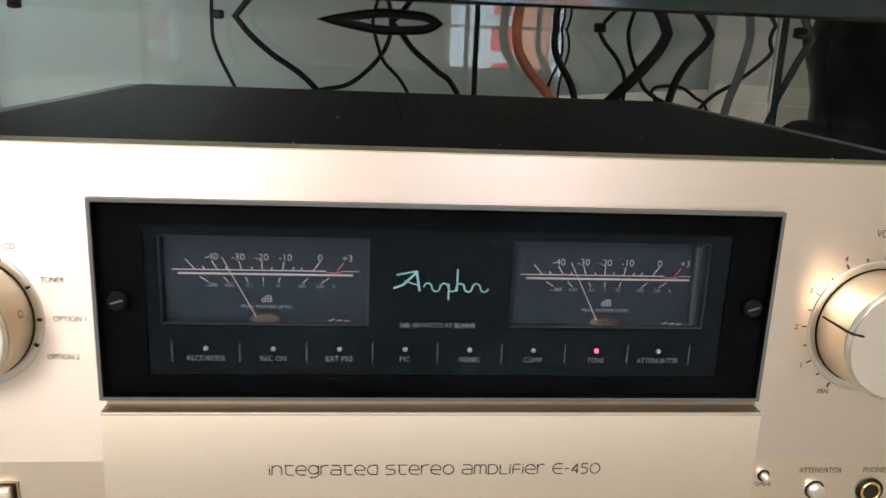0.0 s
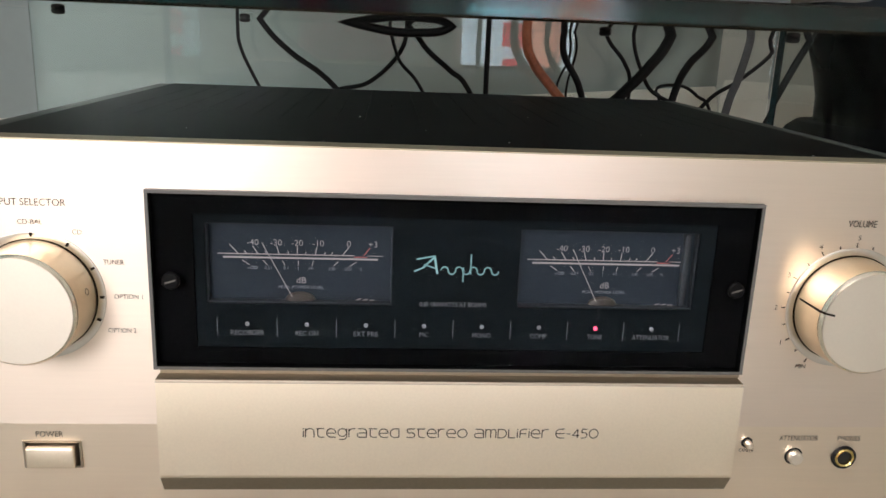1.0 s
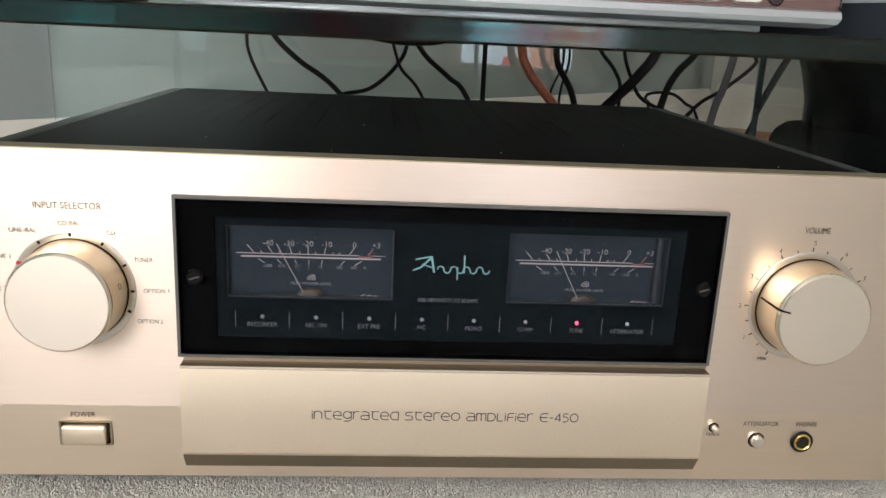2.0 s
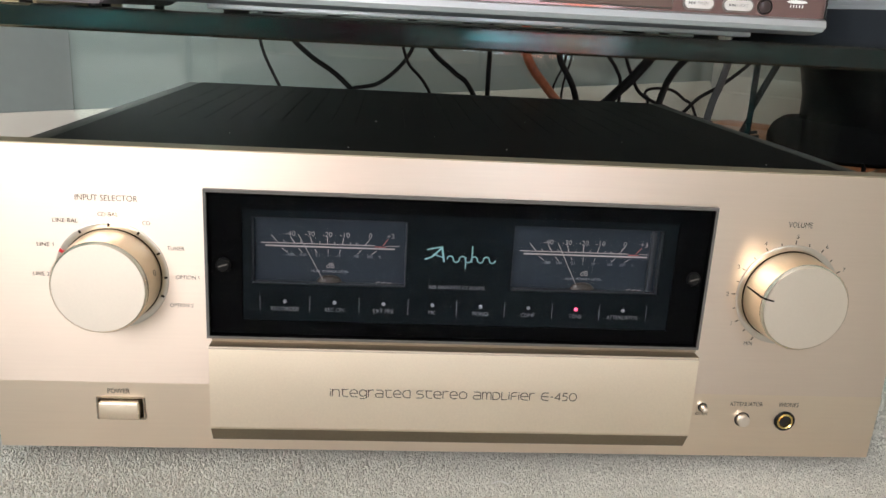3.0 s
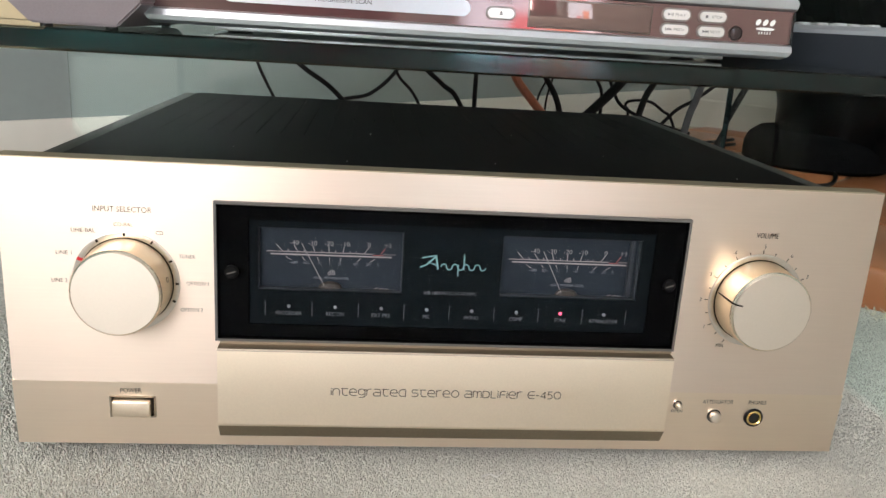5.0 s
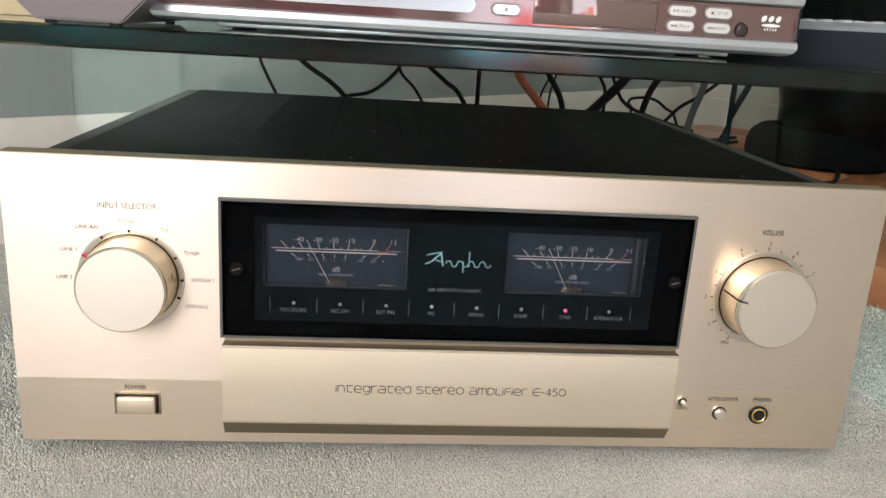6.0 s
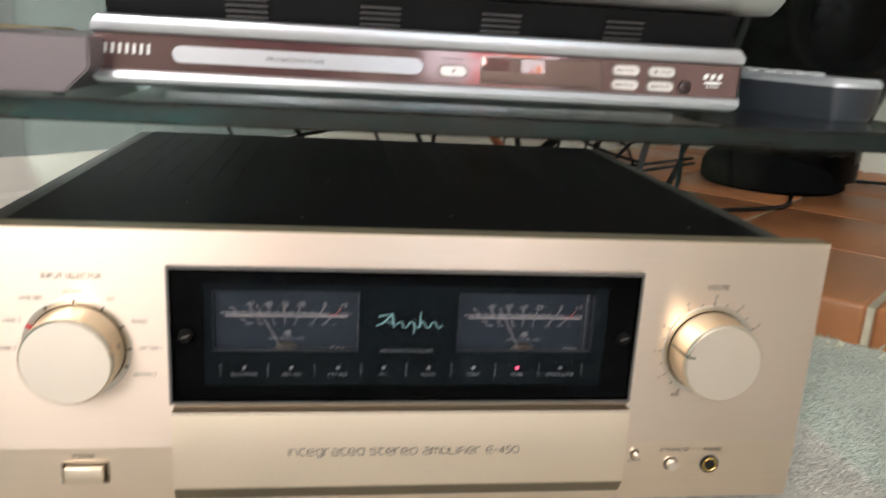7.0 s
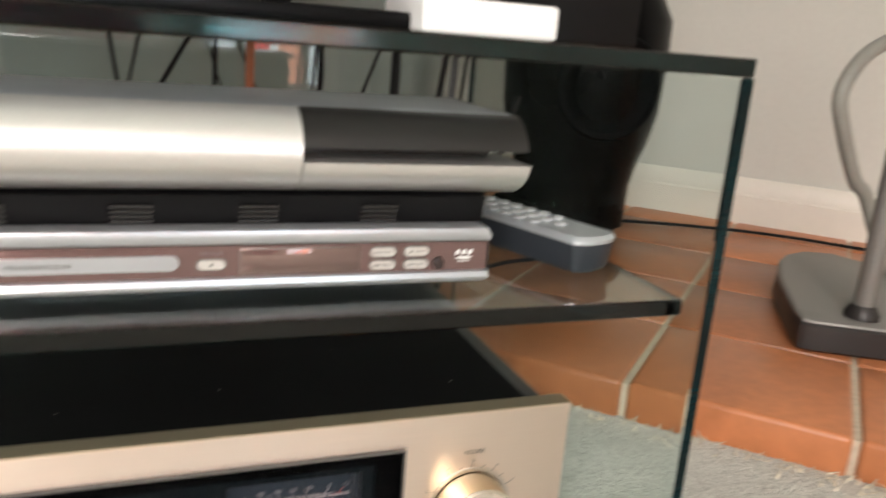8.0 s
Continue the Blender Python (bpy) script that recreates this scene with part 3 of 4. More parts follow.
def meter(x0, x1, z0, z1, needle):
    """A sunken needle meter; positions run from its left edge in metres."""
    yf = 0.0082
    face = part("meter", box(NEW(), x0 + 0.0004, x1 - 0.0004, yf, yf + 0.002, z0 + 0.0004, z1 - 0.0004), METER, amp, "grey needle meter face")
    rim = grid_plate(NEW(), x0 - 0.0002, x1 + 0.0002, z0 - 0.0002, z1 + 0.0002, 0.0046, yf, [(x0 + 0.0006, x1 - 0.0006, z0 + 0.0006, z1 - 0.0006)])
    part("rim", rim, METER_SIDE, face)
    if x0 > 0:
        part("side_post", box(NEW(), x1 - 0.0056, x1 - 0.0030, 0.0050, yf - 0.0002, z0 + 0.001, z1 - 0.001, 0.0006), METER_SIDE, face)
    y = yf - 0.0003
    s = (x1 - x0) / 0.076
    low, z0 = z0, z0 - 0.0009
    pr, lines, red = PRINT_PINK, NEW(), NEW()
    stroke(lines, x0 + 0.0040 * s, z0 + 0.0213, x0 + 0.0600 * s, z0 + 0.0213, 0.00045, y)
    stroke(lines, x0 + 0.0655 * s, z0 + 0.0213, x0 + 0.0722 * s, z0 + 0.0213, 0.0003, y)
    stroke(lines, x0 + 0.0062 * s, z0 + 0.0198, x0 + 0.0700 * s, z0 + 0.0198, 0.0008, y)
    for x, dx, h in ((0.0125, -0.0035, 0.0040), (0.0160, -0.0010, 0.0014), (0.0206, -0.0022, 0.0034), (0.0240, -0.0006, 0.0013), (0.0292, -0.0010, 0.0036), (0.0330, -0.0002, 0.0013),
                     (0.0366, 0.0, 0.0036), (0.0400, 0.0002, 0.0013), (0.0440, 0.0006, 0.0034), (0.0476, 0.0006, 0.0013), (0.0506, 0.0006, 0.0013), (0.0552, 0.0026, 0.0036)):
        stroke(lines, x0 + x * s, z0 + 0.0213, x0 + (x + dx) * s, z0 + 0.0213 + h, 0.0004, y)
    stroke(red, x0 + 0.0640 * s, z0 + 0.0213, x0 + 0.0665 * s, z0 + 0.0247, 0.0004, y)
    stroke(red, x0 + 0.0600 * s, z0 + 0.0207, x0 + 0.0655 * s, z0 + 0.0207, 0.0004, y)
    for x, dx in ((0.0140, 0.0030), (0.0225, 0.0018), (0.0305, 0.0010), (0.0370, 0.0), (0.0432, -0.0006), (0.0535, -0.0020), (0.0612, -0.0030)):
        stroke(lines, x0 + x * s, z0 + 0.0186, x0 + (x + dx) * s, z0 + 0.0166, 0.00035, y)
    part("scale_line", lines, pr, face)
    part("scale_line", red, PRINT_RED, face, "red end of the scale")
    for x, words in ((0.0185, "-40"), (0.0280, "-30"), (0.0366, "-20"), (0.0452, "-10"), (0.0578, "0"), (0.0678, "+3")):
        lettering(words, x0 + x * s, z0 + 0.0264, y, face, pr, None, 0.0026, thin=-0.008)
    for x, words in ((0.0182, "-\u221e"), (0.0246, "0.01"), (0.0318, "0.1"), (0.0370, "1"), (0.0424, "10"), (0.0510, "100"), (0.0576, "200"), (0.0628, "%")):
        lettering(words, x0 + x * s, z0 + 0.0154, y, face, PRINT_GREY, None, 0.0014, thin=-0.008)
    lettering("dB", x0 + 0.0382 * s, z0 + 0.0102, y, face, pr, None, 0.0027)
    lettering("PEAK POWER LEVEL", x0 + 0.0382 * s, z0 + 0.0071, y, face, PRINT_GREY, 0.0190, 0.0013)
    em = NEW()
    for k in range(3):
        stroke(em, x0 + (0.061 + 0.0028 * k) * s, z0 + 0.0016, x0 + (0.0632 + 0.0028 * k) * s, z0 + 0.0024 - 0.0003 * k, 0.0005, y)
    part("small_emblem", em, PRINT_PINK, face)
    nd = NEW()
    px, pz = x0 + 0.0378 * s, z0 - 0.003
    tx, tz = px + needle, z0 + 0.0265
    stroke(nd, px + (tx - px) * 0.16, pz + (tz - pz) * 0.16, tx, tz, 0.00035, y - 0.0015)
    part("needle", nd, PRINT_PINK, face, "thin pale needle")
    hub = NEW()
    lathe(hub, [(0.0064, 0), (0.0062, 0.0010), (0.0050, 0.0018), (0.001, 0.0022)], pose(px, yf, z0 + 0.0010) @ FRONT, 32)
    bmesh.ops.bisect_plane(hub, geom=hub.verts[:] + hub.edges[:] + hub.faces[:], plane_co=(0, 0, low + 0.0006), plane_no=(0, 0, -1), clear_outer=True)
    for v in hub.verts:
        v.co.z = low + 0.0006 + (v.co.z - low - 0.0006) * 0.62
    part("needle_hub", hub, AMBER, face, "dark amber dome over the pivot")


meter(*ML, -0.0155)
meter(*MR, -0.0150)
for x in (-0.1165, 0.1185):
    sc = part("thumb_screw", lathe(NEW(), [(0.0036, 0), (0.0036, 0.0014), (0.0030, 0.002), (0.0028, 0.0022)], pose(x, -0.0022, 0.1212) @ FRONT, 32), BLACK_GLOSS, amp, "small black screw head in the display glass")
    part("slot", stroke(NEW(), x - 0.0022, 0.1205, x + 0.0022, 0.1219, 0.0007, -0.00445), SILVER_EDGE, sc)


def knob(x, z, label, turn):
    """A drum knob with a thin bright rim, on a flat dark disc coloured as a shaded well."""
    base = pose(x, 0, z) @ FRONT
    ring = part("knob_rim", lathe(NEW(), [(0.0240, -0.0002), (0.0240, 0.0002), (0.0264, 0.0007), (0.0270, 0.0005), (0.0272, -0.0002)], base, 96, cap=False), RIM, amp, "thin bright ring round the knob")
    # Flat disc whose dark metal gives the shade of a recess.
    part("well", lathe(NEW(), [(0.0242, 0.0), (0.0242, 0.0001)], base, 64), WELL_SHADE, ring)
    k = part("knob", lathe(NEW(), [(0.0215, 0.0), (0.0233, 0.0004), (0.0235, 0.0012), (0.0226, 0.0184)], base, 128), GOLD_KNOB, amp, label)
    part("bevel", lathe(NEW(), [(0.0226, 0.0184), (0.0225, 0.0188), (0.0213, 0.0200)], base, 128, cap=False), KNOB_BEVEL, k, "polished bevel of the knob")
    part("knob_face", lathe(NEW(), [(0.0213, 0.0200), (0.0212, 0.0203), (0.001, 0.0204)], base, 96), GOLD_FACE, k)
    return k


kl = knob(-0.1705, 0.113, "champagne drum knob for the inputs", 0)
kr = knob(0.1705, 0.113, "champagne drum knob for the volume", 0)
a = radians(12)
mark = box(NEW(), -0.0004, 0.0004, -0.0190, -0.0012, 0.0222, 0.02345, m=pose(0.1705, 0, 0.113, 0, math.degrees(a) - 90))
part("pointer", mark, PRINT_DARK, kr, "dark line cut into the drum")
part("pointer_end", box(NEW(), -0.0004, 0.0004, -0.02075, -0.0190, 0.0175, 0.0224, m=pose(0.1705, 0, 0.113, 0, math.degrees(a) - 90)), PRINT_DARK, kr)
part("pointer", box(NEW(), -0.0007, 0.0007, -0.0016, -0.0003, 0.0200, 0.0268, m=pose(-0.1705, 0, 0.113, 0, -62)), RED_MARK, kl, "red pointer of the input knob")
part("dimple", lathe(NEW(), [(0.0016, -0.0003), (0.0014, 0.0003), (0.0009, -0.0002), (0.0001, -0.0004)], pose(-0.1705, 0, 0.113, 0, 78) @ pose(0, -0.0085, 0.0231), 20), LIP, kl, "small screw hole in the drum")
for ang in (-118, -90, -62, -32, 0, 32, 62, 90, 112):
    m = pose(-0.1705, 0, 0.113, 0, ang)
    part("tick", box(NEW(), -0.0005, 0.0005, -0.0013, -0.0008, 0.0250, 0.0266, m=m), PRINT_DARK, amp)
for k, ang in enumerate((-149, -135, -121, -106, -90, -76, -62, -46, -31, -15, 0, 15, 31, 46, 62)):
    m = pose(0.1705, 0, 0.113, 0, ang)
    part("tick", box(NEW(), -0.00018, 0.00018, -0.0003, 0.0, 0.0275, 0.0294 if k % 2 == 0 else 0.0287, m=m), PRINT_DARK, amp)
for words, x, z, w, h in (("INPUT SELECTOR", -0.1710, 0.1518, 0.0290, 0.0029), ("CD-BAL", -0.1708, 0.1438, 0.0096, 0.0020), ("LINE-BAL", -0.1908, 0.1402, 0.0118, 0.0020),
                          ("CD", -0.1530, 0.1400, 0.0037, 0.0020), ("TUNER", -0.1395, 0.1278, 0.0082, 0.0020), ("OPTION 1", -0.1345, 0.1132, 0.0113, 0.0020),
                          ("OPTION 2", -0.1378, 0.0985, 0.0113, 0.0020), ("LINE 1", -0.2010, 0.1280, 0.0078, 0.0020), ("LINE 2", -0.2040, 0.1130, 0.0078, 0.0020),
                          ("VOLUME", 0.1712, 0.1508, 0.0125, 0.0029), ("MIN", 0.1540, 0.0858, 0.0043, 0.0020), ("1", 0.1432, 0.0969, None, 0.0021), ("2", 0.1388, 0.1130, None, 0.0021),
                          ("3", 0.1425, 0.1278, None, 0.0021), ("4", 0.1547, 0.1405, None, 0.0021), ("5", 0.1710, 0.1447, None, 0.0021), ("6", 0.1873, 0.1399, None, 0.0021), ("7", 0.1985, 0.1279, None, 0.0021)):
    lettering(words, x, z, -0.0002, amp, PRINT_DARK, w, h, thin=-0.006)
for words, x, z, w, h in (("POWER", -0.1712, 0.0510, 0.0112, 0.0026), ("OPEN", 0.1352, 0.0440, 0.0066, 0.0017), ("ATTENUATOR", 0.1592, 0.0503, 0.0182, 0.0024), ("PHONES", 0.1830, 0.0503, 0.0106, 0.0024)):
    lettering(words, x, z, ly(z) - 0.0004, amp, PRINT_DARK, w, h, thin=-0.006)
sw = part("switch_well", grid_plate(NEW(), SW[0] - 0.0005, SW[1] + 0.0005, SW[2] - 0.0005, SW[3] + 0.0005, 0.0004, 0.011, [(SW[0] + 0.0004, SW[1] - 0.0004, SW[2] + 0.0004, SW[3] - 0.0004)]), LIP, amp)
part("power_switch", box(NEW(), SW[0] + 0.0013, SW[1] - 0.0018, -0.0026, 0.012, SW[2] + 0.0006, SW[3] - 0.0014, 0.0009, 3), GOLD_FLAP, amp, "wide champagne push switch")
part("well_back", box(NEW(), SW[0], SW[1], 0.0105, 0.0115, SW[2], SW[3]), HOLE, sw)
for x, z, r, out, nm, lb in ((0.1353, 0.0478, 0.0017, 0.0042, "open_button", "tiny champagne button"), (0.1584, 0.0409, 0.0033, 0.0036, "attenuator_button", "small champagne push button")):
    b = part(nm, lathe(NEW(), [(r, -0.003), (r, out - 0.0007), (r - 0.0006, out), (0.0003, out + 0.0002)], pose(x, ly(z), z) @ FRONT, 40), GOLD_FACE, amp, lb)
    # Black ring drawn as the shaded gap round the button.
    part("button_well", lathe(NEW(), [(r + 0.0009, -0.002), (r + 0.0009, 0.0002), (r + 0.0001, 0.0004), (r + 0.0001, -0.002)], pose(x, ly(z), z) @ FRONT, 40, cap=False), HOLE, b)
jk = part("headphone_jack", lathe(NEW(), [(0.0049, -0.001), (0.0049, 0.0012), (0.0045, 0.0016), (0.0039, 0.0014), (0.0035, -0.001)], pose(0.1822, ly(0.0405), 0.0405) @ Matrix.Diagonal((1.15, 1.0, 1.15, 1)) @ FRONT, 48, cap=False), BLACK_PLASTIC, amp, "round headphone socket with a brass ring")
part("jack_ring", lathe(NEW(), [(0.0039, 0.0), (0.0039, 0.0016), (0.0035, 0.0021), (0.0029, 0.0017), (0.0027, -0.001)], pose(0.1822, ly(0.0405), 0.0405) @ Matrix.Diagonal((1.15, 1.0, 1.15, 1)) @ FRONT, 48, cap=False), BRASS, jk)
# Black disc drawn as the shade inside the socket.
part("jack_hole", lathe(NEW(), [(0.0029, 0.0), (0.0029, 0.0003)], pose(0.1822, ly(0.0405), 0.0405) @ Matrix.Diagonal((1.15, 1.0, 1.15, 1)) @ FRONT, 32), HOLE, jk)

# body behind the plate
BX, BY0, BY1, BZ = 0.2265, PT, 0.400, 0.1715
part("chassis", box(NEW(), -BX + 0.012, BX - 0.012, BY0 + 0.0005, BY1 - 0.002, 0.022, BZ - 0.004), COVER, amp, "black steel chassis")
for s in (-1, 1):
    x = s * (BX - 0.006)
    part("side_plate", box(NEW(), x - 0.006, x + 0.006, BY0 + 0.0005, BY1, 0.022, BZ - 0.0004, 0.0012), SIDE, amp, "dark grey metal side plate")
cov = NEW()
holes = []
for r0, r1 in ((0.150, 0.260), (0.275, 0.385)):
    for k in range(24):
        x = -0.190 + k * 0.0162
        holes.append((x, x + 0.0005, r0, r1))
grid_plate(cov, -BX + 0.0122, BX - 0.0122, BY0 + 0.0006, BY1, 0.0, 0.0016, holes)
bmesh.ops.transform(cov, matrix=Matrix(((1, 0, 0, 0), (0, 0, 1, 0), (0, -1, 0, BZ), (0, 0, 0, 1))), verts=cov.verts)
bmesh.ops.recalc_face_normals(cov, faces=cov.faces[:])
part("vent_screen", box(NEW(), -BX + 0.013, BX - 0.013, 0.14, 0.392, BZ - 0.0026, BZ - 0.0019), COVER, amp)
part("top_cover", cov, COVER, amp, "matt black top cover with vent slots")
for x in (-0.18, 0.18):
    for y in (0.06, 0.34):
        part("foot", lathe(NEW(), [(0.024, 0.0), (0.025, 0.002), (0.025, 0.012), (0.023, 0.0165)], pose(x, y, 0.006), 40), RUBBER, amp, "round black foot")

# ---------------------------------------------------------------- player on the shelf
SHELF = 0.239
dvd = thing("dvd_player", "slim silver disc player with a mirrored brown fascia", "disc player", (0, 0, SHELF))
part("case", box(NEW(), -0.166, 0.187, 0.055, 0.30, 0.0055, 0.036, 0.002), SILVER, dvd)
for z0, z1, nm in ((0.0040, 0.0128, "lower_trim"), (0.0300, 0.0405, "upper_trim")):
    mid = (z0 + z1) / 2
    prof = [(0.0565, z0), (0.047, z0 + 0.0003), (0.0435, z0 + 0.002), (0.0425, mid), (0.0435, z1 - 0.0012), (0.046, z1), (0.0565, z1)]
    strip = prism(NEW(), prof, "x", -0.1675, 0.189)
    for v in strip.verts:
        # the outer corners are rounded off
        k = max(0.0, (mid - v.co.z) / (mid - z0) if nm == "lower_trim" else (v.co.z - mid) / (z1 - mid))
        v.co.x -= math.copysign(0.0045 * k * k, v.co.x)
    part(nm, strip, SILVER, dvd, "rounded silver strip")
part("fascia", box(NEW(), -0.1665, 0.188, 0.0455, 0.056, 0.0118, 0.0305), TRIM_BROWN, dvd, "mirror-like brown front")
# Added pale plate that stands in for the player's mirror image in the glass.
part("bottom_pan", box(NEW(), -0.140, 0.168, 0.085, 0.29, 0.0012, 0.0058, 0.001), SILVER, dvd, "pale plate in place of the player's reflection in the shelf")
part("end_cap", box(NEW(), 0.1865, 0.1892, 0.0445, 0.058, 0.0118, 0.0305, 0.001), GLASS_CLEAR, dvd)


def pill(x0, x1, z0, z1, y0, y1, seg=10):
    """A bar with half-round ends, from y0 (front) to y1."""
    r = (z1 - z0) / 2
    zc = (z0 + z1) / 2
    pr = [(x1 - r + r * math.sin(math.pi * k / seg), zc + r * math.cos(math.pi * k / seg)) for k in range(seg + 1)]
    pr += [(x0 + r - r * math.sin(math.pi * k / seg), zc - r * math.cos(math.pi * k / seg)) for k in range(seg + 1)]
    bm = NEW()
    prism(bm, pr, "y", y0, y1)
    return bm


part("tray_rim", pill(-0.1300, 0.0075, 0.0146, 0.0285, 0.0448, 0.047), TRIM_BROWN, dvd)
tray = part("disc_tray", pill(-0.1275, 0.0045, 0.0172, 0.0258, 0.0436, 0.047), SILVER, dvd, "long silver disc tray")
lettering("PROGRESSIVE SCAN", -0.064, 0.0213, 0.0434, tray, PRINT_DARK, 0.030, 0.0022)
for x, z, w, words in ((0.0215, 0.0200, 0.0145, ""), (0.1200, 0.0252, 0.0150, "PLAY"), (0.1410, 0.0252, 0.0150, "STOP"), (0.1200, 0.0172, 0.0150, "PREV"), (0.1410, 0.0172, 0.0150, "NEXT")):
    b = part("button", pill(x - w / 2, x + w / 2, z - 0.0026, z + 0.0026, 0.0440, 0.047), SILVER_PALE, dvd, "small silver key")
    part("button_rim", pill(x - w / 2 - 0.0011, x + w / 2 + 0.0011, z - 0.0036, z + 0.0036, 0.0451, 0.0468), SILVER_EDGE, b)
    if words:
        lettering(words, x + 0.0020, z, 0.0438, b, KEY_PRINT, 0.0058, 0.0015, thin=-0.01)
        sy = NEW()
        if words == "STOP":
            stroke(sy, x - 0.0046, z, x - 0.0031, z, 0.0015, 0.0438)
        else:
            way = -1 if words == "PREV" else 1
            for k in range(1 if words == "PLAY" else 2):
                cx = x - 0.0046 + 0.0016 * k
                sy.faces.new([sy.verts.new((cx + way * a, 0.0438, z + c)) for a, c in ((-0.0007, -0.0008), (0.0008, 0.0), (-0.0007, 0.0008))])
            for k in range(2 if words == "PLAY" else 1):
                bx = x - 0.0032 + 0.0008 * k if way == 1 and words == "PLAY" else x - 0.0020 if way == 1 else x - 0.0056
                stroke(sy, bx, z - 0.0008, bx, z + 0.0008, 0.0004, 0.0438)
        part("symbol", sy, KEY_PRINT, b)
    else:
        sy = NEW()
        stroke(sy, x - 0.0009, z - 0.0006, x + 0.0009, z - 0.0006, 0.0005, 0.0438)
        sy.faces.new([sy.verts.new((x + a, 0.0438, z + c)) for a, c in ((-0.0009, 0.0), (0.0009, 0.0), (0.0, 0.0012))])
        part("symbol", sy, PRINT_DARK, b)
lettering("OPEN/CLOSE", 0.0215, 0.0263, 0.0452, dvd, PRINT_GREY, 0.0125, 0.0018)
part("display_rim", box(NEW(), 0.0366, 0.1064, 0.0450, 0.047, 0.0136, 0.0290, 0.0005), SILVER_EDGE, dvd, "thin pale outline of the display")
part("display", box(NEW(), 0.0372, 0.1058, 0.0447, 0.047, 0.0142, 0.0284, 0.0004), DISPLAY, dvd, "smoked display window")
part("sensor", lathe(NEW(), [(0.0033, 0), (0.0033, 0.0008), (0.002, 0.0012)], pose(0.1555, 0.0455, 0.0172) @ FRONT, 28), SENSOR, dvd, "smoky round sensor lens")
part("sensor_ring", lathe(NEW(), [(0.0033, 0.0), (0.0038, 0.0010), (0.0042, 0.0)], pose(0.1555, 0.0455, 0.0172) @ FRONT, 28, cap=False), SILVER_EDGE, dvd)
lg = NEW()
for x in (0.1680, 0.1722, 0.1764):
    lg.faces.new([lg.verts.new((a + (b - 0.0240) * 0.3, 0.0452, b)) for a, b in oval(x, 0.0240, 0.0015, 0.0018, 0, 360, 12)[:-1]])
lens = oval(0.1724, 0.0205, 0.0056, 0.0009, 0, 360, 20)
lg.faces.new([lg.verts.new((a, 0.0451, b)) for a, b in lens[:-1]])
for k in range(5):
    stroke(lg, 0.1692 + k * 0.0016, 0.0176, 0.1692 + k * 0.0016, 0.0190, 0.0006, 0.0451)
part("format_mark", lg, KEY, dvd, "pale disc format mark")
bm_ = NEW()
for k in range(7):
    x = -0.1615 + k * 0.0036
    stroke(bm_, x, 0.0205, x + 0.0005, 0.0257, 0.0015, 0.0452)
part("maker_mark", bm_, KEY, dvd, "pale maker's mark")
for x in (-0.13, 0.155):
    part("foot", lathe(NEW(), [(0.007, 0), (0.008, 0.001), (0.0075, 0.0056)], pose(x, 0.12, 0.0), 24), RUBBER, dvd)
    part("foot", lathe(NEW(), [(0.007, 0), (0.008, 0.001), (0.0075, 0.0056)], pose(x, 0.27, 0.0), 24), RUBBER, dvd)

# ---------------------------------------------------------------- receiver box on the player
TOP = SHELF + 0.0365
rec = thing("set_top_box", "silver receiver box with rounded front resting on the player", "receiver", (0, 0, TOP))
prof = [(0.075, 0.0), (0.075, 0.0235), (0.050, 0.0215), (0.0585, 0.002), (0.060, 0.0)]
part("base", prism(NEW(), prof, "x", -0.163, 0.186), BLACK_PLASTIC, rec, "black recessed underside")
part("body", box(NEW(), -0.165, 0.196, 0.072, 0.166, 0.0, 0.066, 0.003), DARK_GREY, rec)
arc = []
for k in range(15):
    t = radians(-62 + 124 * k / 14)
    arc.append((0.075 - 0.040 * math.cos(t), 0.047 + 0.0268 * math.sin(t)))
shell = [(0.085, arc[0][1])] + arc + [(0.085, arc[-1][1])]
part("front_shell", prism(NEW(), shell, "x", -0.178, 0.0685), SILVER_PALE, rec, "rounded satin silver front")
loarc = [p for p in arc if p[1] <= 0.0465]
uparc = [p for p in arc if p[1] >= 0.0445]
part("lower_shell", prism(NEW(), [(0.085, loarc[0][1])] + loarc + [(0.085, loarc[-1][1])], "x", 0.0693, 0.2075), SILVER_PALE, rec, "silver lower front strip")
part("dark_strip", prism(NEW(), [(0.085, 0.0475)] + [(p[0] + 0.001, p[1]) for p in uparc if p[1] > 0.047] + [(0.085, uparc[-1][1])], "x", 0.0693, 0.2055), DARK_GREY, rec, "dark grey upper front strip")
part("top_lid", box(NEW(), -0.176, 0.204, 0.060, 0.168, 0.0662, 0.0712, 0.002), SILVER, rec, "silver lid")
for x in (-0.090, -0.019, 0.048, 0.119):
    sl = NEW()
    for k in range(4):
        z = 0.0050 + k * 0.0030
        y = 0.0585 - 0.0085 * (z - 0.002) / 0.0195
        box(sl, x - 0.011, x + 0.011, y - 0.0022, y + 0.003, z, z + 0.0014)
    part("vent", sl, DARK_GREY, rec, "slatted vent in the underside")

# ---------------------------------------------------------------- remote control
remote = thing("remote_control", "silver and blue-grey remote control lying on the glass shelf", "remote control", (0.286, 0.066, SHELF), rz=20)
LR, WR = 0.178, 0.026


def remote_outline(inset, z, near):
    out = []
    for k in range(13):
        t = math.pi + math.pi * k / 12
        out.append((math.cos(t) * (WR - inset) * (0.88 if near else 1), 0.012 + math.sin(t) * (0.012 - inset), z))
    for k in range(9):
        t = math.pi * k / 8
        out.append((math.cos(t) * (WR * 0.86 - inset), LR - 0.012 + math.sin(t) * (0.012 - inset), z))
    return out


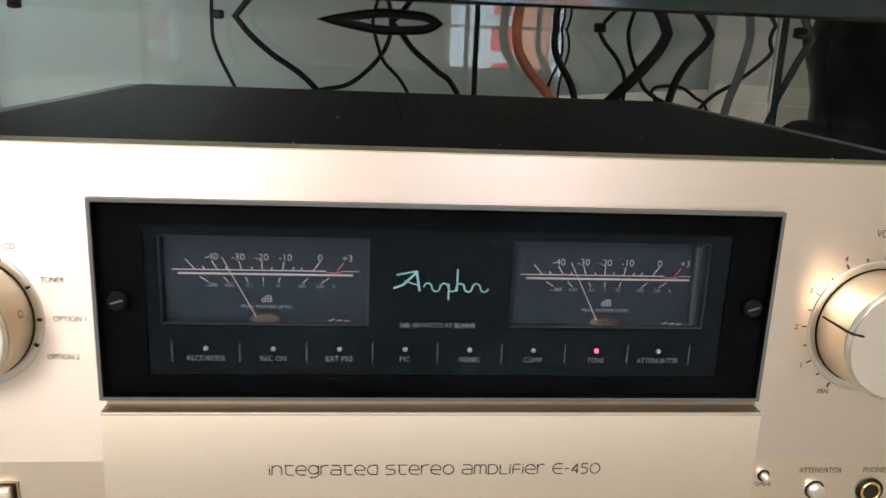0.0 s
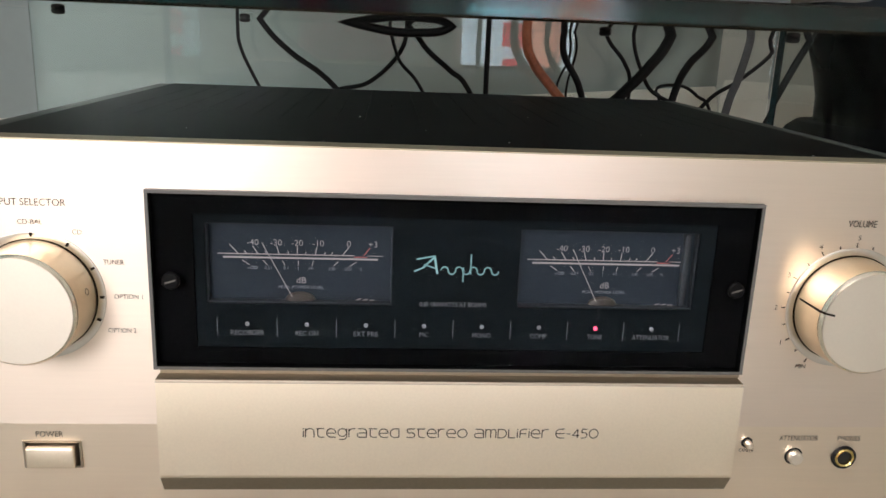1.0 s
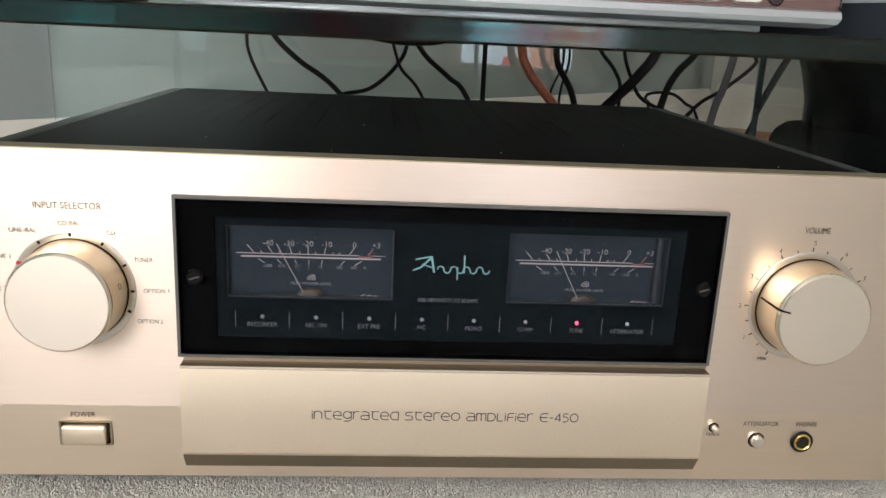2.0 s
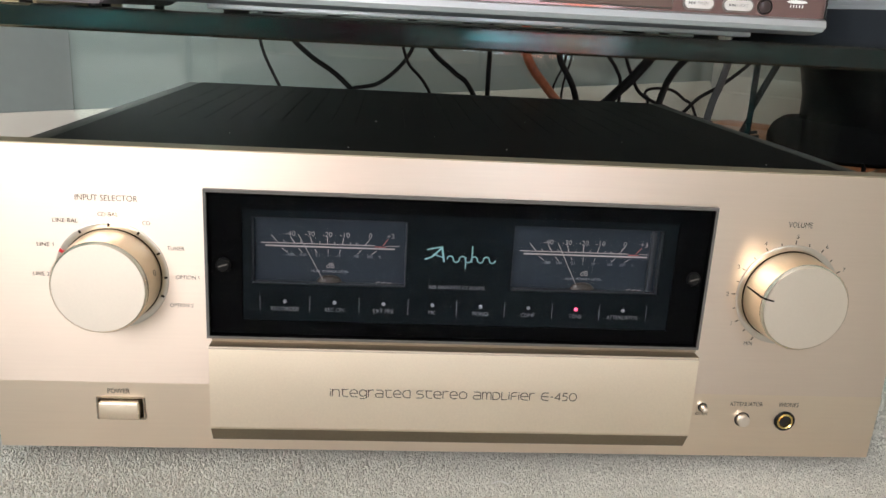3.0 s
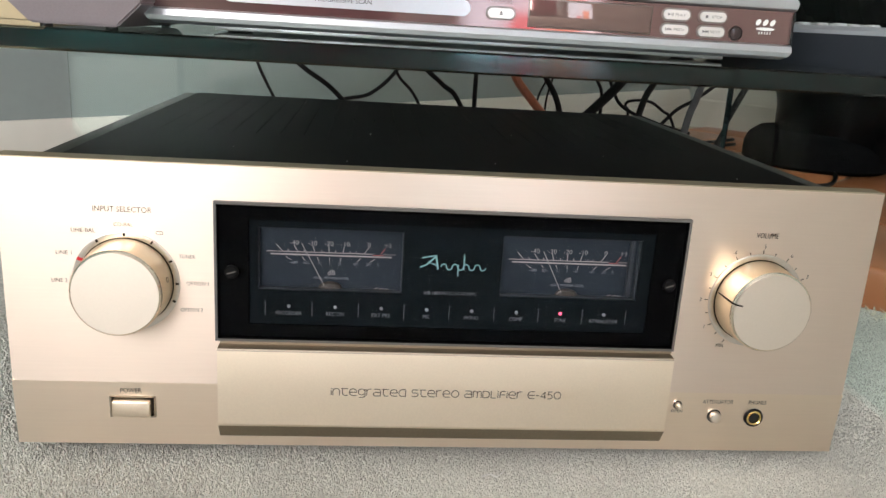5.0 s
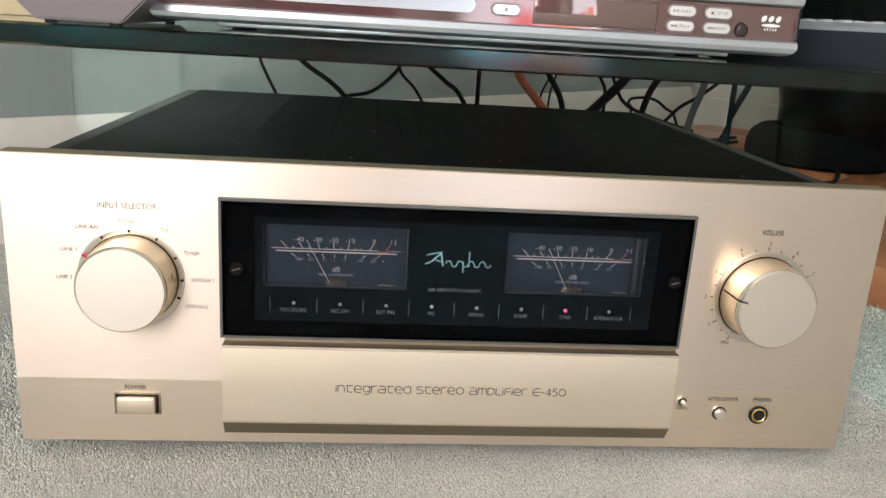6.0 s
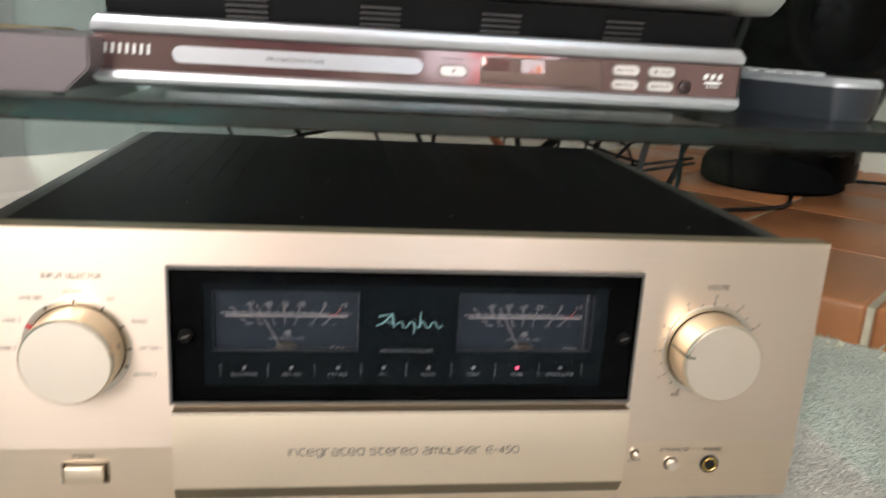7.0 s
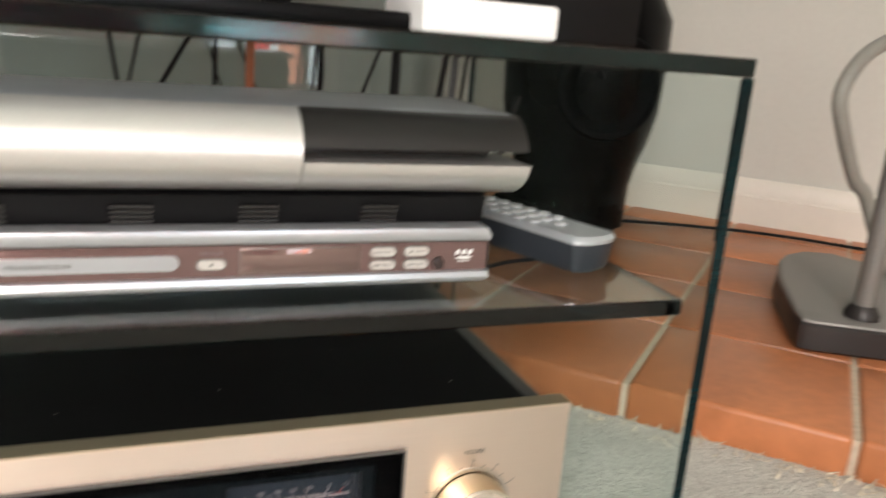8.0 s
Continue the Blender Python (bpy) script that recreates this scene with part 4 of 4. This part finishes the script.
def stacked(levels):
    bm = NEW()
    rings = [[bm.verts.new(p) for p in lv] for lv in levels]
    k = len(rings[0])
    for a, b in zip(rings, rings[1:]):
        for i in range(k):
            bm.faces.new((a[i], a[(i + 1) % k], b[(i + 1) % k], b[i]))
    bm.faces.new(rings[0][::-1])
    bm.faces.new(rings[-1])
    bmesh.ops.recalc_face_normals(bm, faces=bm.faces[:])
    return bm


part("shell", stacked([remote_outline(0.006, 0.0, True), remote_outline(0.003, 0.004, True), remote_outline(0.0005, 0.019, True), remote_outline(0.0, 0.021, True)]), REMOTE_BODY, remote, "blue-grey lower half")
part("top_plate", stacked([remote_outline(0.0, 0.021, True), remote_outline(0.0, 0.0235, True), remote_outline(0.003, 0.0262, True)]), REMOTE_TOP, remote, "silver upper half")
for r in range(9):
    for c in range(3):
        if r == 0 and c != 1:
            continue
        x, y = -0.013 + 0.013 * c, 0.040 + 0.0145 * r
        part("key", lathe(NEW(), [(0.0045, 0.0258), (0.0045, 0.0272), (0.0036, 0.0280)], pose(x, y, 0), 16), KEY_GREY, remote)

# ---------------------------------------------------------------- grey box on the shelf and what stands behind it
gb = thing("plastic_box", "mauve-grey plastic box with chamfered lower sides", "box", (-0.196, 0.02, SHELF))
outl = [(-0.021, 0.0012), (0.021, 0.0012), (0.0335, 0.0135), (0.0335, 0.0285), (-0.0335, 0.0285), (-0.0335, 0.0135)]
bmg = NEW()
prism(bmg, outl, "y", 0.0, 0.13)
bmesh.ops.bevel(bmg, geom=bmg.edges[:], offset=0.001, segments=2, affect="EDGES")
part("shell", bmg, MAUVE, gb)
for x in (-0.016, 0.016):
    for y in (0.008, 0.12):
        part("foot", lathe(NEW(), [(0.003, 0), (0.003, 0.0016)], pose(x, y, 0), 16), RUBBER, gb)
solid("card_folder", box(NEW(), -0.305, -0.236, 0.10, 0.25, SHELF, SHELF + 0.028, 0.001), BEIGE, "beige cardboard folder lying on the glass shelf", "folder")

# ---------------------------------------------------------------- on the top sheet
TS = 0.392
wb = thing("white_box", "small white box with rounded edges on the glass top", "box", (0.21, 0.12, TS))
part("shell", box(NEW(), -0.049, 0.052, 0.0, 0.09, 0.0, 0.024, 0.004, 3), WHITE_PLASTIC, wb)
part("cover", box(NEW(), -0.047, 0.050, 0.002, 0.088, 0.024, 0.032, 0.002), BLACK_PLASTIC, wb, "dark upper cover")
tv = thing("television", "black television on the glass top sheet", "television", (0.02, 0.2, TS))
part("stand_base", box(NEW(), -0.30, 0.155, -0.055, 0.10, 0.0, 0.012, 0.004), BLACK_GLOSS, tv, "black glossy base plate")
part("neck", box(NEW(), -0.08, 0.08, 0.04, 0.08, 0.012, 0.07, 0.006), BLACK_PLASTIC, tv)
part("screen", box(NEW(), -0.42, 0.42, 0.045, 0.085, 0.06, 0.56, 0.006), BLACK_GLOSS, tv, "dark screen")
spk = thing("small_speaker", "black upright box on the glass top", "loudspeaker", (0.325, 0.22, TS))
part("cabinet", box(NEW(), -0.065, 0.07, 0.0, 0.12, 0.0, 0.18, 0.004), BLACK_PLASTIC, spk)

# ---------------------------------------------------------------- black speaker on the hearth
sub = thing("subwoofer", "black rounded loudspeaker on the tiled hearth behind the stand", "loudspeaker", (0.767, 0.93, HE_Z), rz=-12)
sub.matrix_world = pose(0.767, 0.93, HE_Z, 0, 0, -12) @ Matrix.Scale(1.1, 4)
part("cabinet", lathe(NEW(), [(0.096, 0.02), (0.098, 0.09), (0.106, 0.125), (0.119, 0.165), (0.129, 0.215), (0.132, 0.28), (0.130, 0.36), (0.10, 0.42)], pose(0, 0, 0), 56), SPEAKER, sub, "black rounded body")
part("plinth", lathe(NEW(), [(0.100, 0.0), (0.110, 0.006), (0.110, 0.030), (0.104, 0.044), (0.090, 0.055)], pose(-0.03, 0, 0), 56), FELT, sub, "matt black fuzzy base")
part("driver_ring", lathe(NEW(), [(0.063, 0.0), (0.071, 0.006), (0.080, 0.006), (0.084, -0.004)], pose(0, -0.127, 0.255) @ FRONT, 48, cap=False), SPEAKER_CONE, sub, "round driver surround")
part("cone", lathe(NEW(), [(0.064, 0.002), (0.034, -0.017), (0.017, -0.015), (0.004, -0.010)], pose(0, -0.127, 0.255) @ FRONT, 48, cap=False), SPEAKER_CONE, sub)

# ---------------------------------------------------------------- lamp foot on the hearth
lampf = thing("floor_lamp", "grey floor lamp with a heavy dark foot on the hearth", "lamp", (0.90, 0.42, HE_Z))
FOOT = ((-0.150, -0.104), (-0.135, -0.075), (-0.103, -0.032), (-0.060, 0.030), (-0.012, 0.088), (0.040, 0.140), (0.085, 0.170), (0.130, 0.183), (0.175, 0.165), (0.188, 0.110),
        (0.165, 0.040), (0.110, -0.060), (0.050, -0.140), (0.010, -0.193), (-0.006, -0.196), (-0.080, -0.152), (-0.143, -0.115))


def foot_ring(scale, z):
    return [(0.02 + (x - 0.02) * scale, y * scale, z) for x, y in FOOT]


part("foot", stacked([foot_ring(0.97, 0.0), foot_ring(1.0, 0.004), foot_ring(1.0, 0.034), foot_ring(0.985, 0.037)]), LAMP_DARK, lampf, "heavy dark foot with a straight front")
part("foot_cover", stacked([foot_ring(0.985, 0.0372), foot_ring(0.98, 0.040), foot_ring(0.94, 0.043)]), LAMP_GREY, lampf, "flat grey cover")
part("collar", lathe(NEW(), [(0.021, 0.042), (0.021, 0.050), (0.0145, 0.060)], pose(-0.068, -0.118, 0), 32), LAMP_DARK, lampf, "dark collar")
part("pole", lathe(NEW(), [(0.0125, 0.045), (0.0125, 1.5)], pose(-0.068, -0.118, 0), 32), LAMP_GREY, lampf, "grey upright tube")
HOSE = mat("pale_grey_hose", (0.30, 0.30, 0.27), 0.5, grain=0.05, scale=200)
hose = solid("grey_hose", tube(NEW(), [(1.06, 0.45, HE_Z + 0.04), (1.02, 0.46, 0.15), (0.979, 0.46, 0.214), (0.950, 0.46, 0.238), (0.909, 0.46, 0.309), (0.893, 0.46, 0.355), (0.915, 0.46, 0.40), (0.955, 0.46, 0.428), (1.03, 0.45, 0.46)], 0.0105, 14), HOSE, "pale grey hose hanging beside the lamp", "hose")

# ---------------------------------------------------------------- cables behind the amplifier


def hearth_fluff():
    """Loose cream fibres where the carpet meets the hearth."""
    rng = random.Random(41)
    bm = NEW()
    for _ in range(420):
        n = rng.uniform(-0.55, 0.30)
        d = HE_D - 0.002 - abs(rng.gauss(0, 0.014))
        r = rng.uniform(0.0012, 0.0032)
        base, tip = Vector((d, n, 0.004)), Vector((d + rng.gauss(0, 0.004), n + rng.gauss(0, 0.009), rng.uniform(0.0085, 0.0135) + (0.004 if rng.random() < 0.12 else 0.0)))
        a = rng.uniform(0, 6.28)
        ring = [bm.verts.new(base + Vector((r * math.cos(a + 2.09 * j), r * math.sin(a + 2.09 * j), 0))) for j in range(3)]
        top = bm.verts.new(tip)
        for j in range(3):
            bm.faces.new((ring[j], ring[(j + 1) % 3], top))
    return solid("carpet_fluff", bm, FLUFF, "loose cream carpet fibres along the hearth edge", "fluff", "stuff", ROOM)


hearth_fluff()


def cable(points, radius, material=CABLE, label="black cable hanging behind the amplifier", flat=1.0, name="cable"):
    return solid(name, tube(NEW(), points, radius * 0.72, 10, flat), material, label, "cable", group="cables behind the stand")


YC = 0.435
cable([(-0.13, 0.412, 0.27), (-0.085, 0.412, 0.236), (-0.04, 0.412, 0.2235), (-0.005, 0.412, 0.2215), (0.025, 0.412, 0.229), (0.05, 0.412, 0.27)], 0.0052, CABLE, "thick black cable sagging behind the shelf")
cable([(-0.170, YC, 0.36), (-0.167, YC, 0.29), (-0.165, YC, 0.226), (-0.163, YC, 0.204), (-0.149, YC, 0.173), (-0.11, YC, 0.10), (-0.08, YC, 0.012)], 0.0022)
cable([(-0.20, YC, 0.37), (-0.178, YC, 0.28), (-0.143, YC, 0.225), (-0.118, YC, 0.200), (-0.081, YC, 0.173), (-0.03, YC, 0.11), (0.02, YC, 0.014)], 0.0036)
cable([(-0.036, YC + 0.01, 0.376), (-0.02, YC + 0.01, 0.27), (-0.014, YC + 0.01, 0.225), (-0.023, YC + 0.01, 0.199), (-0.049, YC + 0.01, 0.175), (-0.078, YC + 0.01, 0.167), (-0.100, YC + 0.01, 0.150), (-0.112, YC + 0.01, 0.07), (-0.114, YC + 0.01, 0.013)], 0.0028)
cable([(-0.007, YC, 0.376), (-0.030, YC, 0.26), (-0.023, YC, 0.202), (0.0, YC, 0.172), (0.04, YC, 0.09), (0.05, YC, 0.012)], 0.0022)
cable([(0.039, YC - 0.006, 0.376), (-0.02, YC - 0.006, 0.26), (-0.002, YC - 0.006, 0.215), (0.025, YC - 0.006, 0.190), (0.043, YC - 0.006, 0.173), (0.08, YC - 0.006, 0.10), (0.09, YC - 0.006, 0.014)], 0.0034)
cable([(0.061, YC, 0.375), (0.060, YC, 0.30), (0.060, YC, 0.223), (0.060, YC, 0.173), (0.062, YC, 0.08), (0.066, YC, 0.014)], 0.0034)
cable([(0.094, YC, 0.376), (0.094, YC, 0.30), (0.095, YC, 0.224), (0.103, YC, 0.199), (0.124, YC, 0.174), (0.17, YC, 0.12), (0.2, YC, 0.016)], 0.0062, CABLE_COPPER, "thick copper-orange cable behind the amplifier")
cable([(0.164, YC, 0.378), (0.162, YC, 0.31), (0.129, YC, 0.223), (0.149, YC, 0.174), (0.17, YC, 0.09), (0.18, YC, 0.014)], 0.0044)
cable([(0.080, YC + 0.008, 0.376), (0.136, YC + 0.008, 0.23), (0.127, YC + 0.008, 0.174), (0.12, YC + 0.008, 0.09), (0.11, YC + 0.008, 0.012)], 0.0016)
cable([(0.052, YC + 0.008, 0.376), (0.075, YC + 0.008, 0.31), (0.140, YC + 0.008, 0.23), (0.137, YC + 0.008, 0.174), (0.136, YC + 0.008, 0.09), (0.135, YC + 0.008, 0.012)], 0.0016)
cable([(0.16, YC, 0.37), (0.155, YC, 0.27), (0.169, YC, 0.226), (0.188, YC, 0.202), (0.195, YC, 0.178), (0.19, YC, 0.10), (0.19, YC, 0.014)], 0.0026)
cable([(0.245, YC, 0.378), (0.243, YC, 0.29), (0.229, YC, 0.227), (0.211, YC, 0.198), (0.188, YC, 0.173), (0.14, YC, 0.12), (0.10, YC, 0.018)], 0.0072, CABLE, "thick black mains cable behind the amplifier")
cable([(0.232, YC + 0.012, 0.376), (0.200, YC + 0.012, 0.28), (0.198, YC + 0.012, 0.226), (0.210, YC + 0.012, 0.192), (0.224, YC + 0.012, 0.174), (0.26, YC + 0.012, 0.16), (0.30, YC + 0.012, 0.15)], 0.0026)
cable([(0.302, YC, 0.375), (0.288, YC, 0.28), (0.268, YC, 0.226), (0.249, YC, 0.202), (0.238, YC, 0.174), (0.225, YC, 0.10), (0.22, YC, 0.016)], 0.0050)
cable([(0.312, YC, 0.375), (0.309, YC, 0.28), (0.305, YC, 0.225), (0.298, YC, 0.190), (0.291, YC, 0.165), (0.28, YC, 0.09), (0.27, YC, 0.016)], 0.0056, CABLE_GREY, "flat grey strap behind the amplifier", 0.35, "strap")
cable([(0.334, YC + 0.02, 0.376), (0.326, YC + 0.02, 0.27), (0.334, YC + 0.02, 0.226), (0.335, YC + 0.02, 0.213), (0.307, YC + 0.02, 0.188), (0.279, YC + 0.02, 0.168), (0.25, YC + 0.02, 0.12), (0.24, YC + 0.02, 0.014)], 0.0028)
cable([(0.40, YC + 0.01, 0.33), (0.38, YC + 0.01, 0.25), (0.359, YC + 0.01, 0.203), (0.338, YC + 0.01, 0.154), (0.31, YC + 0.01, 0.08), (0.30, YC + 0.01, 0.014)], 0.0048)
cable([(0.40, 0.60, 0.030), (0.45, 0.635, 0.050), (0.52, 0.675, 0.0525), (0.577, 0.690, 0.0525), (0.640, 0.720, 0.0525), (0.690, 0.79, 0.0525), (0.720, 0.85, 0.0525)], 0.0045, CABLE, "black cable lying across the hearth tiles")
cable([(0.36, 0.93, 0.0525), (0.45, 1.02, 0.0525), (0.543, 1.08, 0.0525), (0.618, 1.134, 0.0525), (0.70, 1.19, 0.0525)], 0.0045, CABLE, "black cable lying on the tiles near the corner")
cable([(0.40, 0.84, 0.0525), (0.506, 0.99, 0.0525), (0.573, 1.05, 0.0525), (0.672, 1.12, 0.0525)], 0.0045, CABLE, "black cable lying on the tiles near the corner")
cable([(0.225, 0.46, 0.02), (0.231, 0.46, 0.12), (0.233, 0.46, 0.167), (0.229, 0.46, 0.174), (0.232, 0.46, 0.180), (0.246, 0.46, 0.182), (0.259, 0.46, 0.180), (0.271, 0.46, 0.172), (0.283, 0.46, 0.162), (0.295, 0.46, 0.12), (0.30, 0.46, 0.014)], 0.0022, CABLE, "thin black cable looped behind the amplifier")
cable([(0.70, 1.06, 0.053), (0.88, 0.98, 0.053), (1.06, 0.915, 0.053), (1.21, 0.82, 0.053), (1.34, 0.68, 0.053)], 0.0045, CABLE, "black cable lying along the skirting")

# ---------------------------------------------------------------- carpet pile and hearth tiles
rng = np.random.default_rng(5)


def pile(x0, x1, y0, y1, count, h, r):
    """Short blunt tufts, each a leaning three-sided stub."""
    xs, ys = rng.uniform(x0, x1, count), rng.uniform(y0, y1, count)
    keep = (xs * 0.725 + ys * 0.688) < HE_D - 0.002
    xs, ys = xs[keep], ys[keep]
    n = len(xs)
    ang, hh, rr = rng.uniform(0, 6.283, n), h * rng.uniform(0.75, 1.1, n), r * rng.uniform(0.7, 1.25, n)
    lx, ly_ = rng.normal(0, 0.0006, n), rng.normal(0, 0.0006, n)
    v = np.zeros((n, 6, 3))
    for k in range(3):
        a = ang + k * 2.0944
        v[:, k] = np.stack([xs + rr * np.cos(a), ys + rr * np.sin(a), np.full(n, FLOOR - 0.004)], 1)
        tip = rng.uniform(-0.0004, 0.0004, n)
        v[:, 3 + k] = np.stack([xs + lx + rr * 0.8 * np.cos(a + 0.4), ys + ly_ + rr * 0.8 * np.sin(a + 0.4), FLOOR - 0.004 + hh + tip], 1)
    base = np.arange(n)[:, None] * 6
    tri = np.array([[0, 1, 4], [0, 4, 3], [1, 2, 5], [1, 5, 4], [2, 0, 3], [2, 3, 5], [3, 4, 5]])
    f = (base[:, None, :] + tri[None]).reshape(-1, 3)
    return v.reshape(-1, 3), f


def stuff_mesh(name, v, f, material):
    me = bpy.data.meshes.new(name)
    me.vertices.add(len(v))
    me.vertices.foreach_set("co", v.ravel())
    me.loops.add(len(f) * 3)
    me.loops.foreach_set("vertex_index", f.ravel().astype(np.int32))
    me.polygons.add(len(f))
    me.polygons.foreach_set("loop_start", (np.arange(len(f)) * 3).astype(np.int32))
    me.update(calc_edges=True)
    me.materials.append(material)
    me.shade_smooth()
    return me


beds = [pile(-0.36, 0.40, -0.115, 0.03, 190000, 0.0040, 0.00070), pile(0.215, 0.60, 0.03, 0.42, 70000, 0.0040, 0.00100), pile(-0.36, -0.22, 0.03, 0.22, 16000, 0.0040, 0.0010),
        pile(0.40, 0.95, -0.42, 0.03, 62000, 0.0042, 0.0012)]
vv = np.concatenate([v for v, f in beds])
off = np.cumsum([0] + [len(v) for v, f in beds])
ff = np.concatenate([f + o for (v, f), o in zip(beds, off)])
carpet_pile = new("carpet_pile", stuff_mesh("carpet_pile", vv, ff, PILE))
tagged(carpet_pile, "short grey-green cut pile of the carpet", "carpet", "", "stuff")

dust = NEW()
for dx, dy, s_ in ((-0.047, 0.17, 0.0009), (0.029, 0.07, 0.0007), (-0.06, 0.056, 0.0006), (0.175, 0.055, 0.0007), (0.11, 0.12, 0.0005), (-0.13, 0.09, 0.0005), (0.06, 0.2, 0.0005), (-0.01, 0.11, 0.0004)):
    bmesh.ops.create_icosphere(dust, subdivisions=1, radius=s_ * 0.6, matrix=pose(dx, dy, BZ + s_ * 0.3) @ Matrix.Diagonal((1.3, 1, 0.6, 1)))
solid("dust_specks", dust, DUST, "pale dust specks on the black cover", "dust", "stuff")
lint = NEW()
tube(lint, [(0.022, -0.012, FLOOR + 0.0005), (0.027, -0.010, FLOOR + 0.001), (0.031, -0.0115, FLOOR + 0.0005), (0.036, -0.007, FLOOR + 0.002)], 0.0004, 6)
solid("lint_thread", lint, DUST, "white thread of lint on the carpet", "lint")

tb = box(NEW(), -TW / 2 + 0.0035, TW / 2 - 0.0035, -TW / 2 + 0.0035, TW / 2 - 0.0035, -0.012, 0.0, 0.003, 2)
tile_mesh = finish("tile", tb, TILE)
eb = box(NEW(), -0.006, TW - 0.007, -TW / 2 + 0.0035, TW / 2 - 0.0035, -HE_Z + 0.001, 0.0, 0.006, 3)
edge_mesh = finish("tile", eb, TILE)
for row in range(5):
    for k in range(-8, 3):
        n_ = -0.0175 + k * TW
        if n_ > NB - 0.1:
            continue
        ob = new("tile", edge_mesh if row == 0 else tile_mesh)
        ob.parent = hearth
        d_ = HE_D + 0.006 if row == 0 else HE_D + (row + 0.5) * TW
        ob.matrix_local = pose(d_, n_, HE_Z, 0, 0, 0)
